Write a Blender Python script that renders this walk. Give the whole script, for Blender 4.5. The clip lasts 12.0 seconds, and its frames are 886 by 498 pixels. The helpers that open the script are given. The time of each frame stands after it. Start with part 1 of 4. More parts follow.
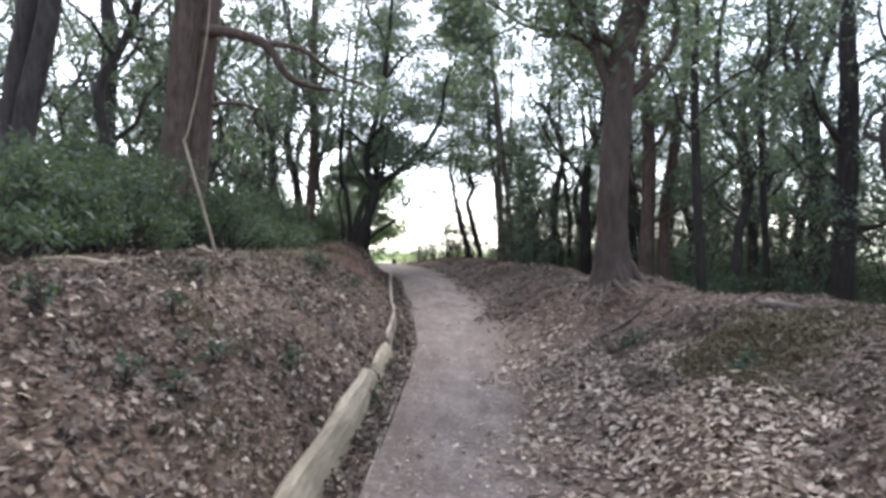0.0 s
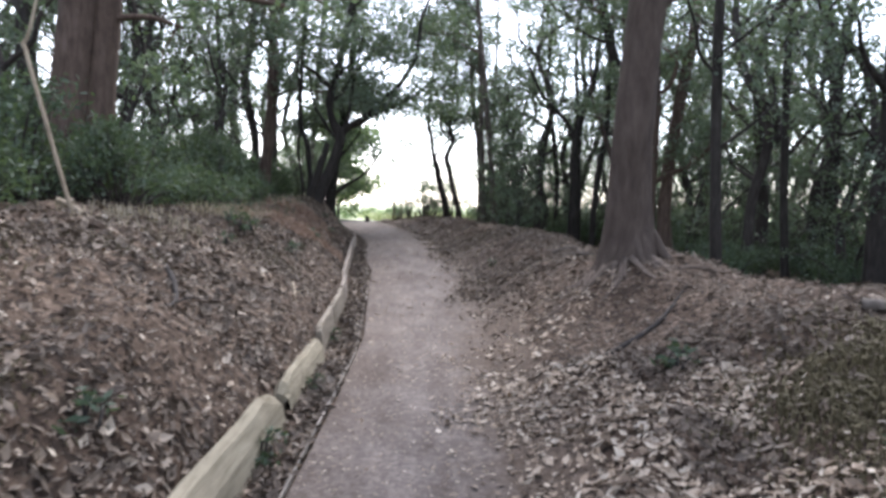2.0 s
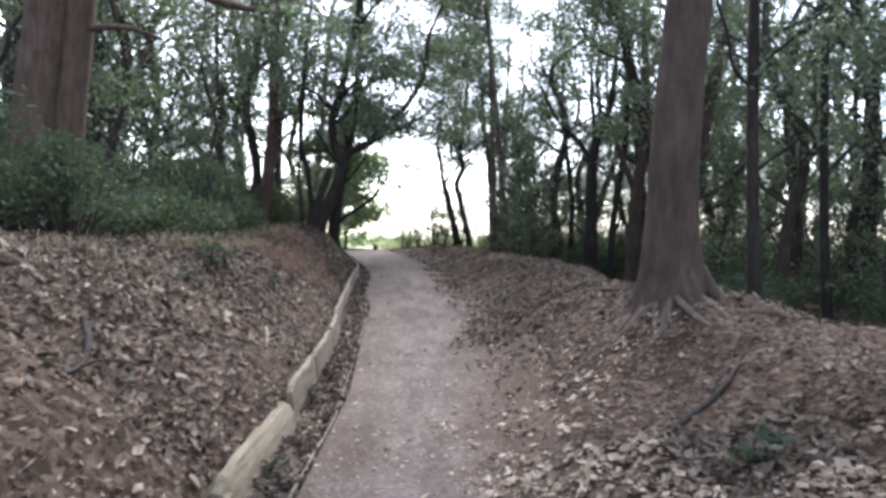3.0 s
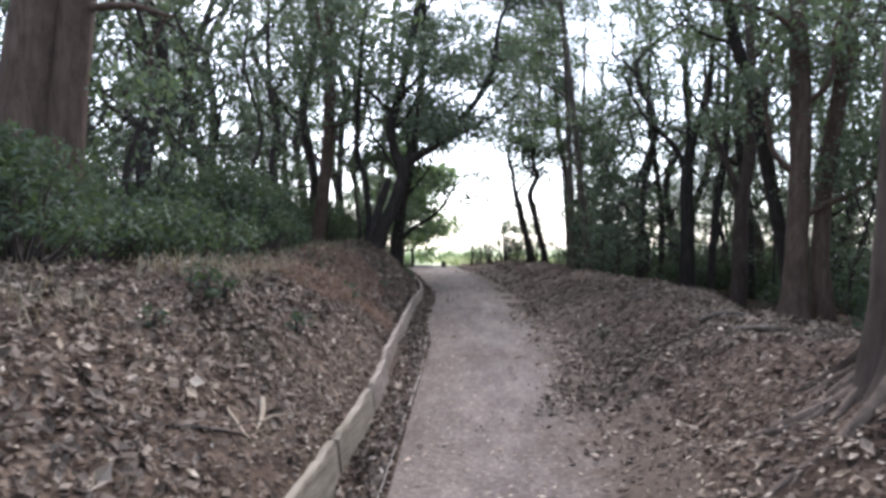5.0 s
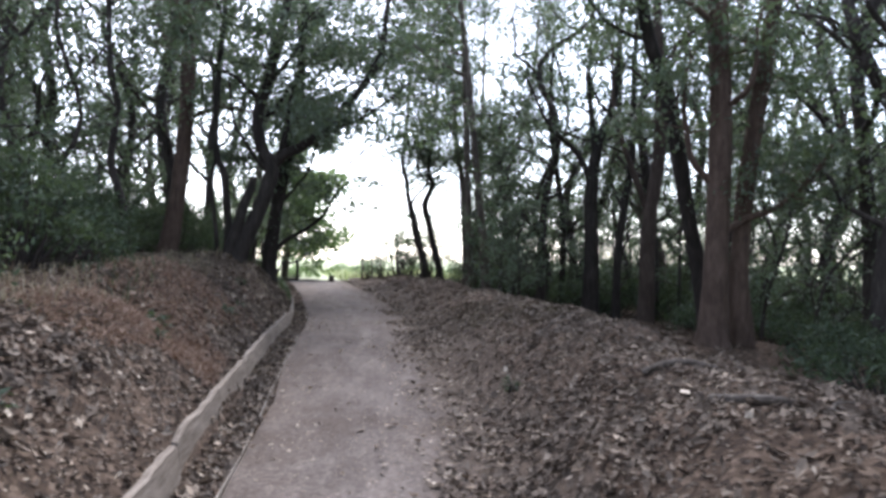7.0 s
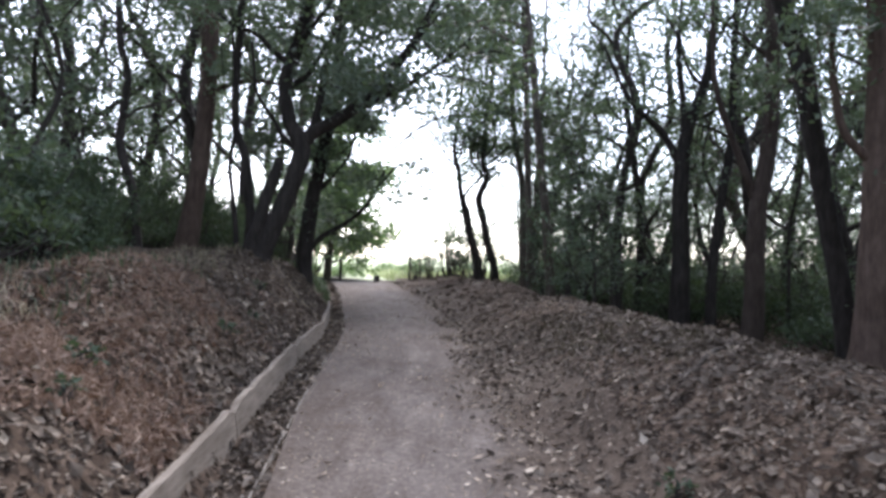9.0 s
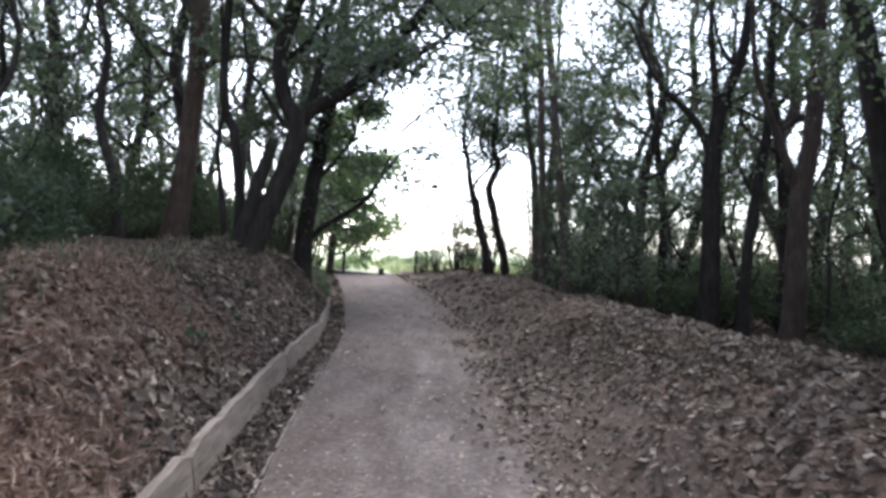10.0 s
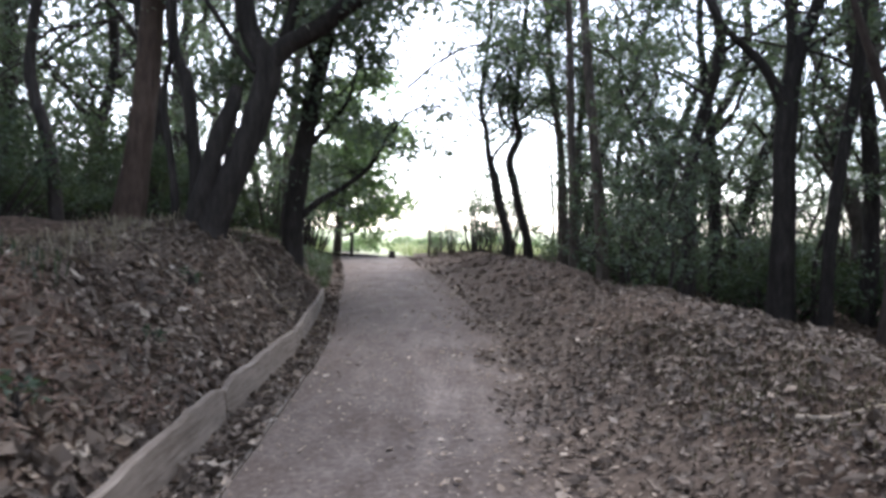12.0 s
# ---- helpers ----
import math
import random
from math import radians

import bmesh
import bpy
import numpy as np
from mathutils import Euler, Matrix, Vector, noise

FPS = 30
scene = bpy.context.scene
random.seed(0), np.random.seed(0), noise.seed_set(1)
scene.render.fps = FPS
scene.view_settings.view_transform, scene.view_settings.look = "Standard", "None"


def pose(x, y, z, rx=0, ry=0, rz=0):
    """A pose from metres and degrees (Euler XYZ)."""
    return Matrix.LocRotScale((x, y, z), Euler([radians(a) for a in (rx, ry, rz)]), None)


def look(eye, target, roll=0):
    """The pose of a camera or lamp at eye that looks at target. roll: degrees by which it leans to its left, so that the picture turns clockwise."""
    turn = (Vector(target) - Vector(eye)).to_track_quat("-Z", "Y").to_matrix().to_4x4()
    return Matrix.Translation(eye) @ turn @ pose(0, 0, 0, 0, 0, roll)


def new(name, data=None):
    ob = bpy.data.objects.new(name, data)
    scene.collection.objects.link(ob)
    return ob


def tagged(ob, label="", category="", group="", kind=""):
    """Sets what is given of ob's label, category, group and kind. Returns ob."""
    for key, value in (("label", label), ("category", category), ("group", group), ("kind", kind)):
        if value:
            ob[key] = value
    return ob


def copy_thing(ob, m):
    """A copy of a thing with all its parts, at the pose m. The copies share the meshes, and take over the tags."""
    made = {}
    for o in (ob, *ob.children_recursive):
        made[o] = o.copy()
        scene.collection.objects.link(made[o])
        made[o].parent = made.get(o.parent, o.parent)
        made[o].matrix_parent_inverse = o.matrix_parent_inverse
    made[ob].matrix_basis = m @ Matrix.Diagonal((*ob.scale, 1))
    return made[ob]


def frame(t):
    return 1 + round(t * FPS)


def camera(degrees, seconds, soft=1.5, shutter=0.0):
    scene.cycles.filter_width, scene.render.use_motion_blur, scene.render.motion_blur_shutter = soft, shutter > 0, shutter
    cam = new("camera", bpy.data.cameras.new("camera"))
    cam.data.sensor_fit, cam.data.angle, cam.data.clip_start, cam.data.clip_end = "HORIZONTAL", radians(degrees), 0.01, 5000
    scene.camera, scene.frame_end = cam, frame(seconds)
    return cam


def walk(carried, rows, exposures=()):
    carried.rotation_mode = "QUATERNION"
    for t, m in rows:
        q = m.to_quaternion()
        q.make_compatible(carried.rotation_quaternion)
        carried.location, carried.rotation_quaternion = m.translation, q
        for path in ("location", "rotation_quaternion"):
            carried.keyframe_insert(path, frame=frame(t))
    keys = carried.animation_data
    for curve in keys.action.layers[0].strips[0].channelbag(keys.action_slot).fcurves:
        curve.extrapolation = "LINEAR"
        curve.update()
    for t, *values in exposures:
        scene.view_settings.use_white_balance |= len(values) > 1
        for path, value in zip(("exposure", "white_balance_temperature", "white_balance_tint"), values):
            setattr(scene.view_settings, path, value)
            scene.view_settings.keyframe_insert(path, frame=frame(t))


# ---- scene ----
cam = camera(67.4, 12.0, 3.2, 0.3)
PATH = [
    (0, (-0.007, -0.042, 1.406), (-0.005, 1.958, 1.404), -0.2),
    (0.5, (0.076, 0.581, 1.405), (0.026, 2.58, 1.392), -0.4),
    (1, (0.069, 1.178, 1.428), (-0.045, 3.174, 1.365), -0.9),
    (1.5, (0.21, 1.776, 1.418), (0.27, 3.772, 1.311), -0.3),
    (2, (0.222, 2.363, 1.444), (0.284, 4.358, 1.314), 1.1),
    (2.5, (0.337, 2.975, 1.466), (0.463, 4.971, 1.408), 1.5),
    (2.7, (0.337, 3.221, 1.464), (0.386, 5.22, 1.409), 1.1),
    (4.3, (0.325, 4.847, 1.448), (0.31, 6.846, 1.469), 0.8),
    (4.5, (0.313, 5.113, 1.485), (0.178, 7.108, 1.505), 0.5),
    (5, (0.268, 5.682, 1.489), (0.081, 7.673, 1.484), 0.2),
    (5.5, (0.338, 6.271, 1.503), (0.13, 8.26, 1.494), -0.9),
    (6, (0.395, 6.78, 1.534), (0.357, 8.779, 1.53), -0.6),
    (6.5, (0.495, 7.38, 1.534), (0.543, 9.379, 1.559), -0.5),
    (7, (0.47, 7.942, 1.548), (0.59, 9.938, 1.583), 0.9),
    (7.5, (0.493, 8.554, 1.554), (0.499, 10.554, 1.581), 1.2),
    (7.7, (0.448, 8.785, 1.535), (0.418, 10.785, 1.557), 1.8),
    (9.3, (0.271, 10.785, 1.559), (0.249, 12.785, 1.59), 1.2),
    (9.5, (0.237, 11.011, 1.569), (0.164, 13.01, 1.583), 1.1),
    (10, (0.189, 11.561, 1.571), (0.154, 13.561, 1.577), 1.7),
    (10.5, (0.143, 12.177, 1.572), (0.078, 14.176, 1.59), 1.0),
    (11, (0.116, 12.741, 1.561), (0.049, 14.739, 1.564), 1.2),
    (11.5, (0.121, 13.292, 1.569), (-0.029, 15.286, 1.536), 0.9),
    (12, (0.129, 13.838, 1.569), (0.049, 15.836, 1.514), 1.1),
]
walk(cam, [(t, look(eye, target, roll)) for t, eye, target, roll in PATH], [(0.0, 2.0, 6300, 14), (2.7, 2.07, 6300, 14), (5.0, 1.93, 6200, 15), (10.5, 2.03, 6200, 15), (12.0, 2.1, 6200, 15)])

# ---- world, sun, exposure ----
world = bpy.data.worlds.new("overcast_sky")
scene.world = world
world.use_nodes = True
wn = world.node_tree
wn.nodes.clear()
sky = wn.nodes.new("ShaderNodeTexSky")
sky.sky_type = "NISHITA"
sky.sun_disc = False
sky.sun_elevation = radians(48)
sky.sun_rotation = radians(-20)
sky.dust_density = 1.0
pale = wn.nodes.new("ShaderNodeHueSaturation")
pale.inputs["Saturation"].default_value = 0.55
wbg = wn.nodes.new("ShaderNodeBackground")
wbg.inputs["Strength"].default_value = 0.15
wout = wn.nodes.new("ShaderNodeOutputWorld")
wn.links.new(sky.outputs[0], pale.inputs["Color"])
wn.links.new(pale.outputs[0], wbg.inputs["Color"])
wn.links.new(wbg.outputs[0], wout.inputs["Surface"])

sun_data = bpy.data.lights.new("sun", "SUN")
sun_data.energy = 1.5
sun_data.angle = radians(25)
sun_data.color = (1.0, 0.98, 0.96)
sun = new("sun", sun_data)
sun.matrix_world = look((0, 0, 60), (0 - 0.34 * 40, -0.94 * 40 + 0, 10))

# ---- materials ----


def nodes_of(name, rough=0.8):
    mat = bpy.data.materials.new(name)
    mat.use_nodes = True
    nt = mat.node_tree
    bsdf = nt.nodes["Principled BSDF"]
    bsdf.inputs["Roughness"].default_value = rough
    bsdf.inputs["Specular IOR Level"].default_value = 0.25
    return mat, nt, bsdf


def ramp_node(nt, source, stops):
    r = nt.nodes.new("ShaderNodeValToRGB")
    els = r.color_ramp.elements
    els[0].position, els[0].color = stops[0][0], (*stops[0][1], 1)
    els[1].position, els[1].color = stops[-1][0], (*stops[-1][1], 1)
    for p, c in stops[1:-1]:
        e = els.new(p)
        e.color = (*c, 1)
    nt.links.new(source, r.inputs[0])
    return r.outputs["Color"]


def noise_node(nt, scale, detail=6, rough=0.6, stretch=None):
    tc = nt.nodes.new("ShaderNodeTexCoord")
    n = nt.nodes.new("ShaderNodeTexNoise")
    n.inputs["Scale"].default_value, n.inputs["Detail"].default_value, n.inputs["Roughness"].default_value = scale, detail, rough
    if stretch:
        mp = nt.nodes.new("ShaderNodeMapping")
        mp.inputs["Scale"].default_value = stretch
        nt.links.new(tc.outputs["Object"], mp.inputs["Vector"])
        nt.links.new(mp.outputs[0], n.inputs["Vector"])
    else:
        nt.links.new(tc.outputs["Object"], n.inputs["Vector"])
    return n.outputs["Fac"]


def mix_node(nt, fac, a, b, mode="MIX"):
    m = nt.nodes.new("ShaderNodeMix")
    m.data_type, m.blend_type = "RGBA", mode
    for sock, v in ((m.inputs[0], fac), (m.inputs[6], a), (m.inputs[7], b)):
        if isinstance(v, (int, float)):
            sock.default_value = v
        elif isinstance(v, tuple):
            sock.default_value = (*v, 1)
        else:
            nt.links.new(v, sock)
    return m.outputs[2]


def bump_node(nt, height, bsdf, strength=0.5, dist=0.02):
    b = nt.nodes.new("ShaderNodeBump")
    b.inputs["Strength"].default_value, b.inputs["Distance"].default_value = strength, dist
    nt.links.new(height, b.inputs["Height"])
    nt.links.new(b.outputs[0], bsdf.inputs["Normal"])


def earth_material(name, coarse, fine, bump=0.6, dist=0.03):
    """Two scales of colour: patches, and grain within them."""
    mat, nt, bsdf = nodes_of(name, 0.95)
    a = ramp_node(nt, noise_node(nt, 0.9, 5), coarse)
    g = noise_node(nt, 22, 8, 0.7)
    b = ramp_node(nt, g, fine)
    nt.links.new(mix_node(nt, 0.55, a, b), bsdf.inputs["Base Color"])
    bump_node(nt, g, bsdf, bump, dist)
    return mat


def soil_material():
    """Leaf mould: matted scraps of leaf over dark earth, in browner and greyer patches."""
    mat, nt, bsdf = nodes_of("forest_soil", 0.95)
    tc = nt.nodes.new("ShaderNodeTexCoord")
    warp = nt.nodes.new("ShaderNodeTexNoise")
    warp.inputs["Scale"].default_value, warp.inputs["Detail"].default_value = 9, 3
    nt.links.new(tc.outputs["Object"], warp.inputs["Vector"])
    off = nt.nodes.new("ShaderNodeVectorMath")
    off.operation = "MULTIPLY_ADD"
    off.inputs[1].default_value = (0.12, 0.12, 0.12)
    nt.links.new(warp.outputs["Color"], off.inputs[0])
    nt.links.new(tc.outputs["Object"], off.inputs[2])
    vor = nt.nodes.new("ShaderNodeTexVoronoi")
    vor.inputs["Scale"].default_value = 24
    nt.links.new(off.outputs[0], vor.inputs["Vector"])
    sep = nt.nodes.new("ShaderNodeSeparateColor")
    nt.links.new(vor.outputs["Color"], sep.inputs[0])
    scraps = ramp_node(nt, sep.outputs[0], [(0.0, (0.038, 0.026, 0.019)), (0.4, (0.082, 0.056, 0.039)), (0.75, (0.132, 0.094, 0.069)), (1.0, (0.217, 0.166, 0.128))])
    patch = ramp_node(nt, noise_node(nt, 0.9, 5), [(0.3, (0.6, 0.55, 0.52)), (0.55, (0.95, 0.92, 0.9)), (0.75, (1.2, 1.16, 1.12))])
    grain = noise_node(nt, 40, 8, 0.75)
    fine = ramp_node(nt, grain, [(0.3, (0.45, 0.43, 0.42)), (0.6, (1.0, 1.0, 1.0))])
    col = mix_node(nt, 0.9, scraps, patch, "MULTIPLY")
    nt.links.new(mix_node(nt, 0.8, col, fine, "MULTIPLY"), bsdf.inputs["Base Color"])
    add = nt.nodes.new("ShaderNodeMath")
    nt.links.new(sep.outputs[1], add.inputs[0])
    nt.links.new(grain, add.inputs[1])
    bump_node(nt, add.outputs[0], bsdf, 0.8, 0.025)
    return mat


M_SOIL = soil_material()


def path_material():
    """Sand that is worn pale along the middle and mixes with leaf mould towards the sides."""
    mat, nt, bsdf = nodes_of("packed_path_sand", 0.95)
    at = nt.nodes.new("ShaderNodeAttribute")
    at.attribute_name = "across"
    wob = nt.nodes.new("ShaderNodeMath")
    wob.operation = "MULTIPLY_ADD"
    wob.inputs[1].default_value = 0.5
    nt.links.new(noise_node(nt, 2.6, 8, 0.72), wob.inputs[0])
    half = nt.nodes.new("ShaderNodeMath")
    half.operation = "MULTIPLY"
    half.inputs[1].default_value = 0.5
    nt.links.new(at.outputs["Fac"], half.inputs[0])
    nt.links.new(half.outputs[0], wob.inputs[2])
    grain = noise_node(nt, 26, 8, 0.75)
    streak = noise_node(nt, 3.0, 6, 0.65, (1.6, 0.35, 1))
    sand = ramp_node(nt, grain, [(0.28, (0.069, 0.058, 0.051)), (0.5, (0.150, 0.129, 0.117)), (0.74, (0.258, 0.230, 0.209))])
    tone = ramp_node(nt, streak, [(0.35, (0.62, 0.58, 0.56)), (0.5, (0.85, 0.83, 0.82)), (0.66, (1.15, 1.12, 1.1))])
    sand = mix_node(nt, 0.9, sand, tone, "MULTIPLY")
    worn = ramp_node(nt, noise_node(nt, 1.1, 7, 0.7), [(0.36, (0.74, 0.69, 0.66)), (0.5, (1.0, 0.98, 0.97)), (0.64, (1.2, 1.19, 1.19))])
    sand = mix_node(nt, 1.0, sand, worn, "MULTIPLY")
    mould = ramp_node(nt, grain, [(0.3, (0.04, 0.029, 0.022)), (0.5, (0.082, 0.059, 0.044)), (0.72, (0.16, 0.122, 0.096))])
    side = ramp_node(nt, wob.outputs[0], [(0.22, (0.5, 0.5, 0.5)), (0.5, (0, 0, 0)), (0.6, (0.08, 0.08, 0.08)), (0.77, (1, 1, 1))])
    nt.links.new(mix_node(nt, side, sand, mould), bsdf.inputs["Base Color"])
    bump_node(nt, grain, bsdf, 0.6, 0.02)
    return mat


M_PATH = path_material()
# Albedo raised past real dune grass to stand for the field's open daylight.
M_FIELD = earth_material("overlit_dune_grass", [(0.3, (0.46, 0.5, 0.3)), (0.55, (0.58, 0.6, 0.42)), (0.75, (0.68, 0.66, 0.54))],
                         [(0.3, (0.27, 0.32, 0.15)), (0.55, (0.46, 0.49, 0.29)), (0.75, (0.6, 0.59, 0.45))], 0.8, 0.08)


def bark_material(name, dark, mid, light, stretch=(6, 6, 1.3)):
    mat, nt, bsdf = nodes_of(name, 0.9)
    g = noise_node(nt, 2.2, 9, 0.7, stretch)
    a = ramp_node(nt, g, [(0.32, dark), (0.52, mid), (0.72, light)])
    patch = ramp_node(nt, noise_node(nt, 1.3, 4), [(0.35, (0.6, 0.58, 0.55)), (0.65, (1.0, 1.0, 1.0))])
    nt.links.new(mix_node(nt, 0.8, a, patch, "MULTIPLY"), bsdf.inputs["Base Color"])
    bump_node(nt, g, bsdf, 0.6, 0.025)
    return mat


M_BARK_RED = bark_material("reddish_brown_bark", (0.058, 0.04, 0.032), (0.105, 0.074, 0.059), (0.15, 0.111, 0.093))
M_BARK_STOUT = bark_material("smooth_brown_bark", (0.042, 0.031, 0.026), (0.074, 0.056, 0.047), (0.105, 0.083, 0.071))
M_BARK_DARK = bark_material("dark_bark", (0.024, 0.02, 0.019), (0.055, 0.047, 0.043), (0.1, 0.088, 0.08))
M_BARK_BLACK = bark_material("blackish_bark", (0.016, 0.013, 0.012), (0.034, 0.029, 0.026), (0.062, 0.054, 0.049))
M_BARK_GREY = bark_material("grey_brown_bark", (0.05, 0.042, 0.036), (0.115, 0.096, 0.082), (0.2, 0.175, 0.15))
M_ROOT = bark_material("earthy_root_bark", (0.07, 0.053, 0.043), (0.135, 0.103, 0.083), (0.19, 0.15, 0.125))
M_STICK = bark_material("pale_dry_wood", (0.18, 0.14, 0.1), (0.33, 0.27, 0.2), (0.45, 0.38, 0.3))
M_TIMBER = bark_material("weathered_yellow_timber", (0.18, 0.152, 0.105), (0.28, 0.244, 0.178), (0.36, 0.32, 0.24), (14, 1.0, 14))
M_BOARD = bark_material("weathered_brown_board", (0.15, 0.122, 0.098), (0.25, 0.21, 0.175), (0.33, 0.285, 0.245), (14, 1.0, 14))
M_PALE_BOARD = bark_material("weathered_grey_board", (0.15, 0.125, 0.095), (0.245, 0.21, 0.165), (0.32, 0.28, 0.23), (14, 1.0, 14))
M_EDGE = bark_material("pale_edging_strip", (0.17, 0.148, 0.122), (0.29, 0.255, 0.22), (0.4, 0.36, 0.32), (14, 1.0, 14))


def leaf_material(name, stops, rough=0.45, through_light=0.3, glow=(0.14, 0.2, 0.05), patch=0.5, deep=0.72):
    """Leaves differ one by one; some light passes through them."""
    mat, nt, bsdf = nodes_of(name, rough)
    bsdf.inputs["Specular IOR Level"].default_value = 0.5
    geo = nt.nodes.new("ShaderNodeNewGeometry")
    col = ramp_node(nt, geo.outputs["Random Per Island"], stops)
    big = ramp_node(nt, noise_node(nt, patch, 4), [(0.33, (deep, deep, deep)), (0.65, (1.08, 1.06, 1.02))])
    col = mix_node(nt, 0.8, col, big, "MULTIPLY")
    nt.links.new(col, bsdf.inputs["Base Color"])
    if through_light:
        tr = nt.nodes.new("ShaderNodeBsdfTranslucent")
        nt.links.new(mix_node(nt, 0.5, col, glow), tr.inputs["Color"])
        ms = nt.nodes.new("ShaderNodeMixShader")
        ms.inputs[0].default_value = through_light
        nt.links.new(bsdf.outputs[0], ms.inputs[1])
        nt.links.new(tr.outputs[0], ms.inputs[2])
        nt.links.new(ms.outputs[0], nt.nodes["Material Output"].inputs["Surface"])
    return mat


M_LEAF = leaf_material("evergreen_leaves", [(0.0, (0.056, 0.078, 0.061)), (0.5, (0.082, 0.118, 0.088)), (0.85, (0.118, 0.156, 0.121)), (1.0, (0.16, 0.196, 0.165))], through_light=0.42)
M_LEAF_BUSH = leaf_material("bush_leaves", [(0.0, (0.026, 0.042, 0.028)), (0.5, (0.043, 0.07, 0.043)), (0.85, (0.066, 0.1, 0.064)), (1.0, (0.1, 0.13, 0.094))], 0.75)
M_LEAF_BRIGHT = leaf_material("bright_green_leaves", [(0.0, (0.1, 0.15, 0.072)), (0.5, (0.165, 0.235, 0.12)), (1.0, (0.27, 0.34, 0.2))], 0.5, 0.5, (0.2, 0.3, 0.08))
M_LITTER = leaf_material("fallen_leaves", [(0.0, (0.1, 0.071, 0.05)), (0.25, (0.195, 0.14, 0.097)), (0.5, (0.295, 0.226, 0.166)), (0.72, (0.37, 0.297, 0.228)), (0.9, (0.425, 0.357, 0.285)), (1.0, (0.47, 0.405, 0.33))], 0.7, 0, patch=1.6, deep=0.6)
M_LITTER_BROWN = leaf_material("brown_fallen_leaves", [(0.0, (0.062, 0.044, 0.031)), (0.35, (0.097, 0.07, 0.05)), (0.65, (0.134, 0.1, 0.075)), (0.88, (0.186, 0.146, 0.113)), (1.0, (0.27, 0.22, 0.175))], 0.8, 0, patch=1.6, deep=0.62)
M_BRACKEN = leaf_material("dead_bracken", [(0.0, (0.105, 0.064, 0.046)), (0.5, (0.2, 0.13, 0.096)), (1.0, (0.31, 0.232, 0.184))], 0.8, 0.15, (0.264, 0.158, 0.088))
M_DRYGRASS = leaf_material("dry_grass", [(0.0, (0.15, 0.125, 0.085)), (0.5, (0.25, 0.215, 0.155)), (1.0, (0.36, 0.32, 0.24))], 0.8, 0.2, (0.3, 0.26, 0.12))
M_MOSS = leaf_material("olive_moss", [(0.0, (0.06, 0.047, 0.022)), (0.5, (0.088, 0.072, 0.036)), (1.0, (0.12, 0.1, 0.056))], 0.9, 0)
# Blades paler than grass: the glare outside the wood is in their colour.
M_GRASS = leaf_material("overlit_field_grass", [(0.0, (0.28, 0.35, 0.15)), (0.5, (0.45, 0.5, 0.28)), (1.0, (0.62, 0.62, 0.45))], 0.7, 0.3, (0.3, 0.36, 0.1))

# ---- mesh tools ----
rng = np.random.default_rng(7)


class Heap:
    """Collects quads and makes one mesh of them."""

    def __init__(self):
        self.v, self.f, self.n = [], [], 0

    def add(self, verts, faces):
        self.v.append(np.asarray(verts, dtype=np.float32).reshape(-1, 3))
        self.f.append(np.asarray(faces, dtype=np.int32).reshape(-1, 4) + self.n)
        self.n += len(self.v[-1])

    def mesh(self, name, mat, smooth=True):
        v, f = np.concatenate(self.v), np.concatenate(self.f)
        me = bpy.data.meshes.new(name)
        me.vertices.add(len(v))
        me.vertices.foreach_set("co", v.ravel())
        me.loops.add(f.size)
        me.loops.foreach_set("vertex_index", f.ravel())
        me.polygons.add(len(f))
        me.polygons.foreach_set("loop_start", np.arange(0, f.size, 4, dtype=np.int32))
        me.polygons.foreach_set("use_smooth", np.full(len(f), smooth))
        me.update(calc_edges=True)
        me.validate()
        me.materials.append(mat)
        return me

    def part(self, name, mat, parent=None, label="", smooth=True):
        ob = new(name, self.mesh(name, mat, smooth))
        if parent:
            ob.parent = parent
        return tagged(ob, label)


def lattice(ix, iy, seed):
    n = (ix * 374761393 + iy * 668265263 + seed * 974711) & 0x7FFFFFFF
    n = ((n ^ (n >> 13)) * 1274126177) & 0x7FFFFFFF
    return ((n ^ (n >> 16)) & 0xFFFF) / 65535.0


def bumps(x, y, seed=1):
    """Smooth value noise, -1 to 1, one cell a metre."""
    x, y = np.asarray(x, float), np.asarray(y, float)
    ix, iy = np.floor(x).astype(np.int64), np.floor(y).astype(np.int64)
    fx, fy = x - ix, y - iy
    fx, fy = fx * fx * (3 - 2 * fx), fy * fy * (3 - 2 * fy)
    a, b = lattice(ix, iy, seed), lattice(ix + 1, iy, seed)
    c, d = lattice(ix, iy + 1, seed), lattice(ix + 1, iy + 1, seed)
    return 2 * ((a * (1 - fx) + b * fx) * (1 - fy) + (c * (1 - fx) + d * fx) * fy) - 1


def spline(pts, n):
    """Catmull-Rom through the points, n samples."""
    p = np.asarray(pts, float)
    p = np.vstack([2 * p[0] - p[1], p, 2 * p[-1] - p[-2]])
    s = np.linspace(0, len(p) - 3 - 1e-6, n)
    i = s.astype(int)
    t = (s - i)[:, None]
    a, b, c, d = p[i], p[i + 1], p[i + 2], p[i + 3]
    return 0.5 * (2 * b + (c - a) * t + (2 * a - 5 * b + 4 * c - d) * t * t + (3 * b - a - 3 * c + d) * t ** 3)


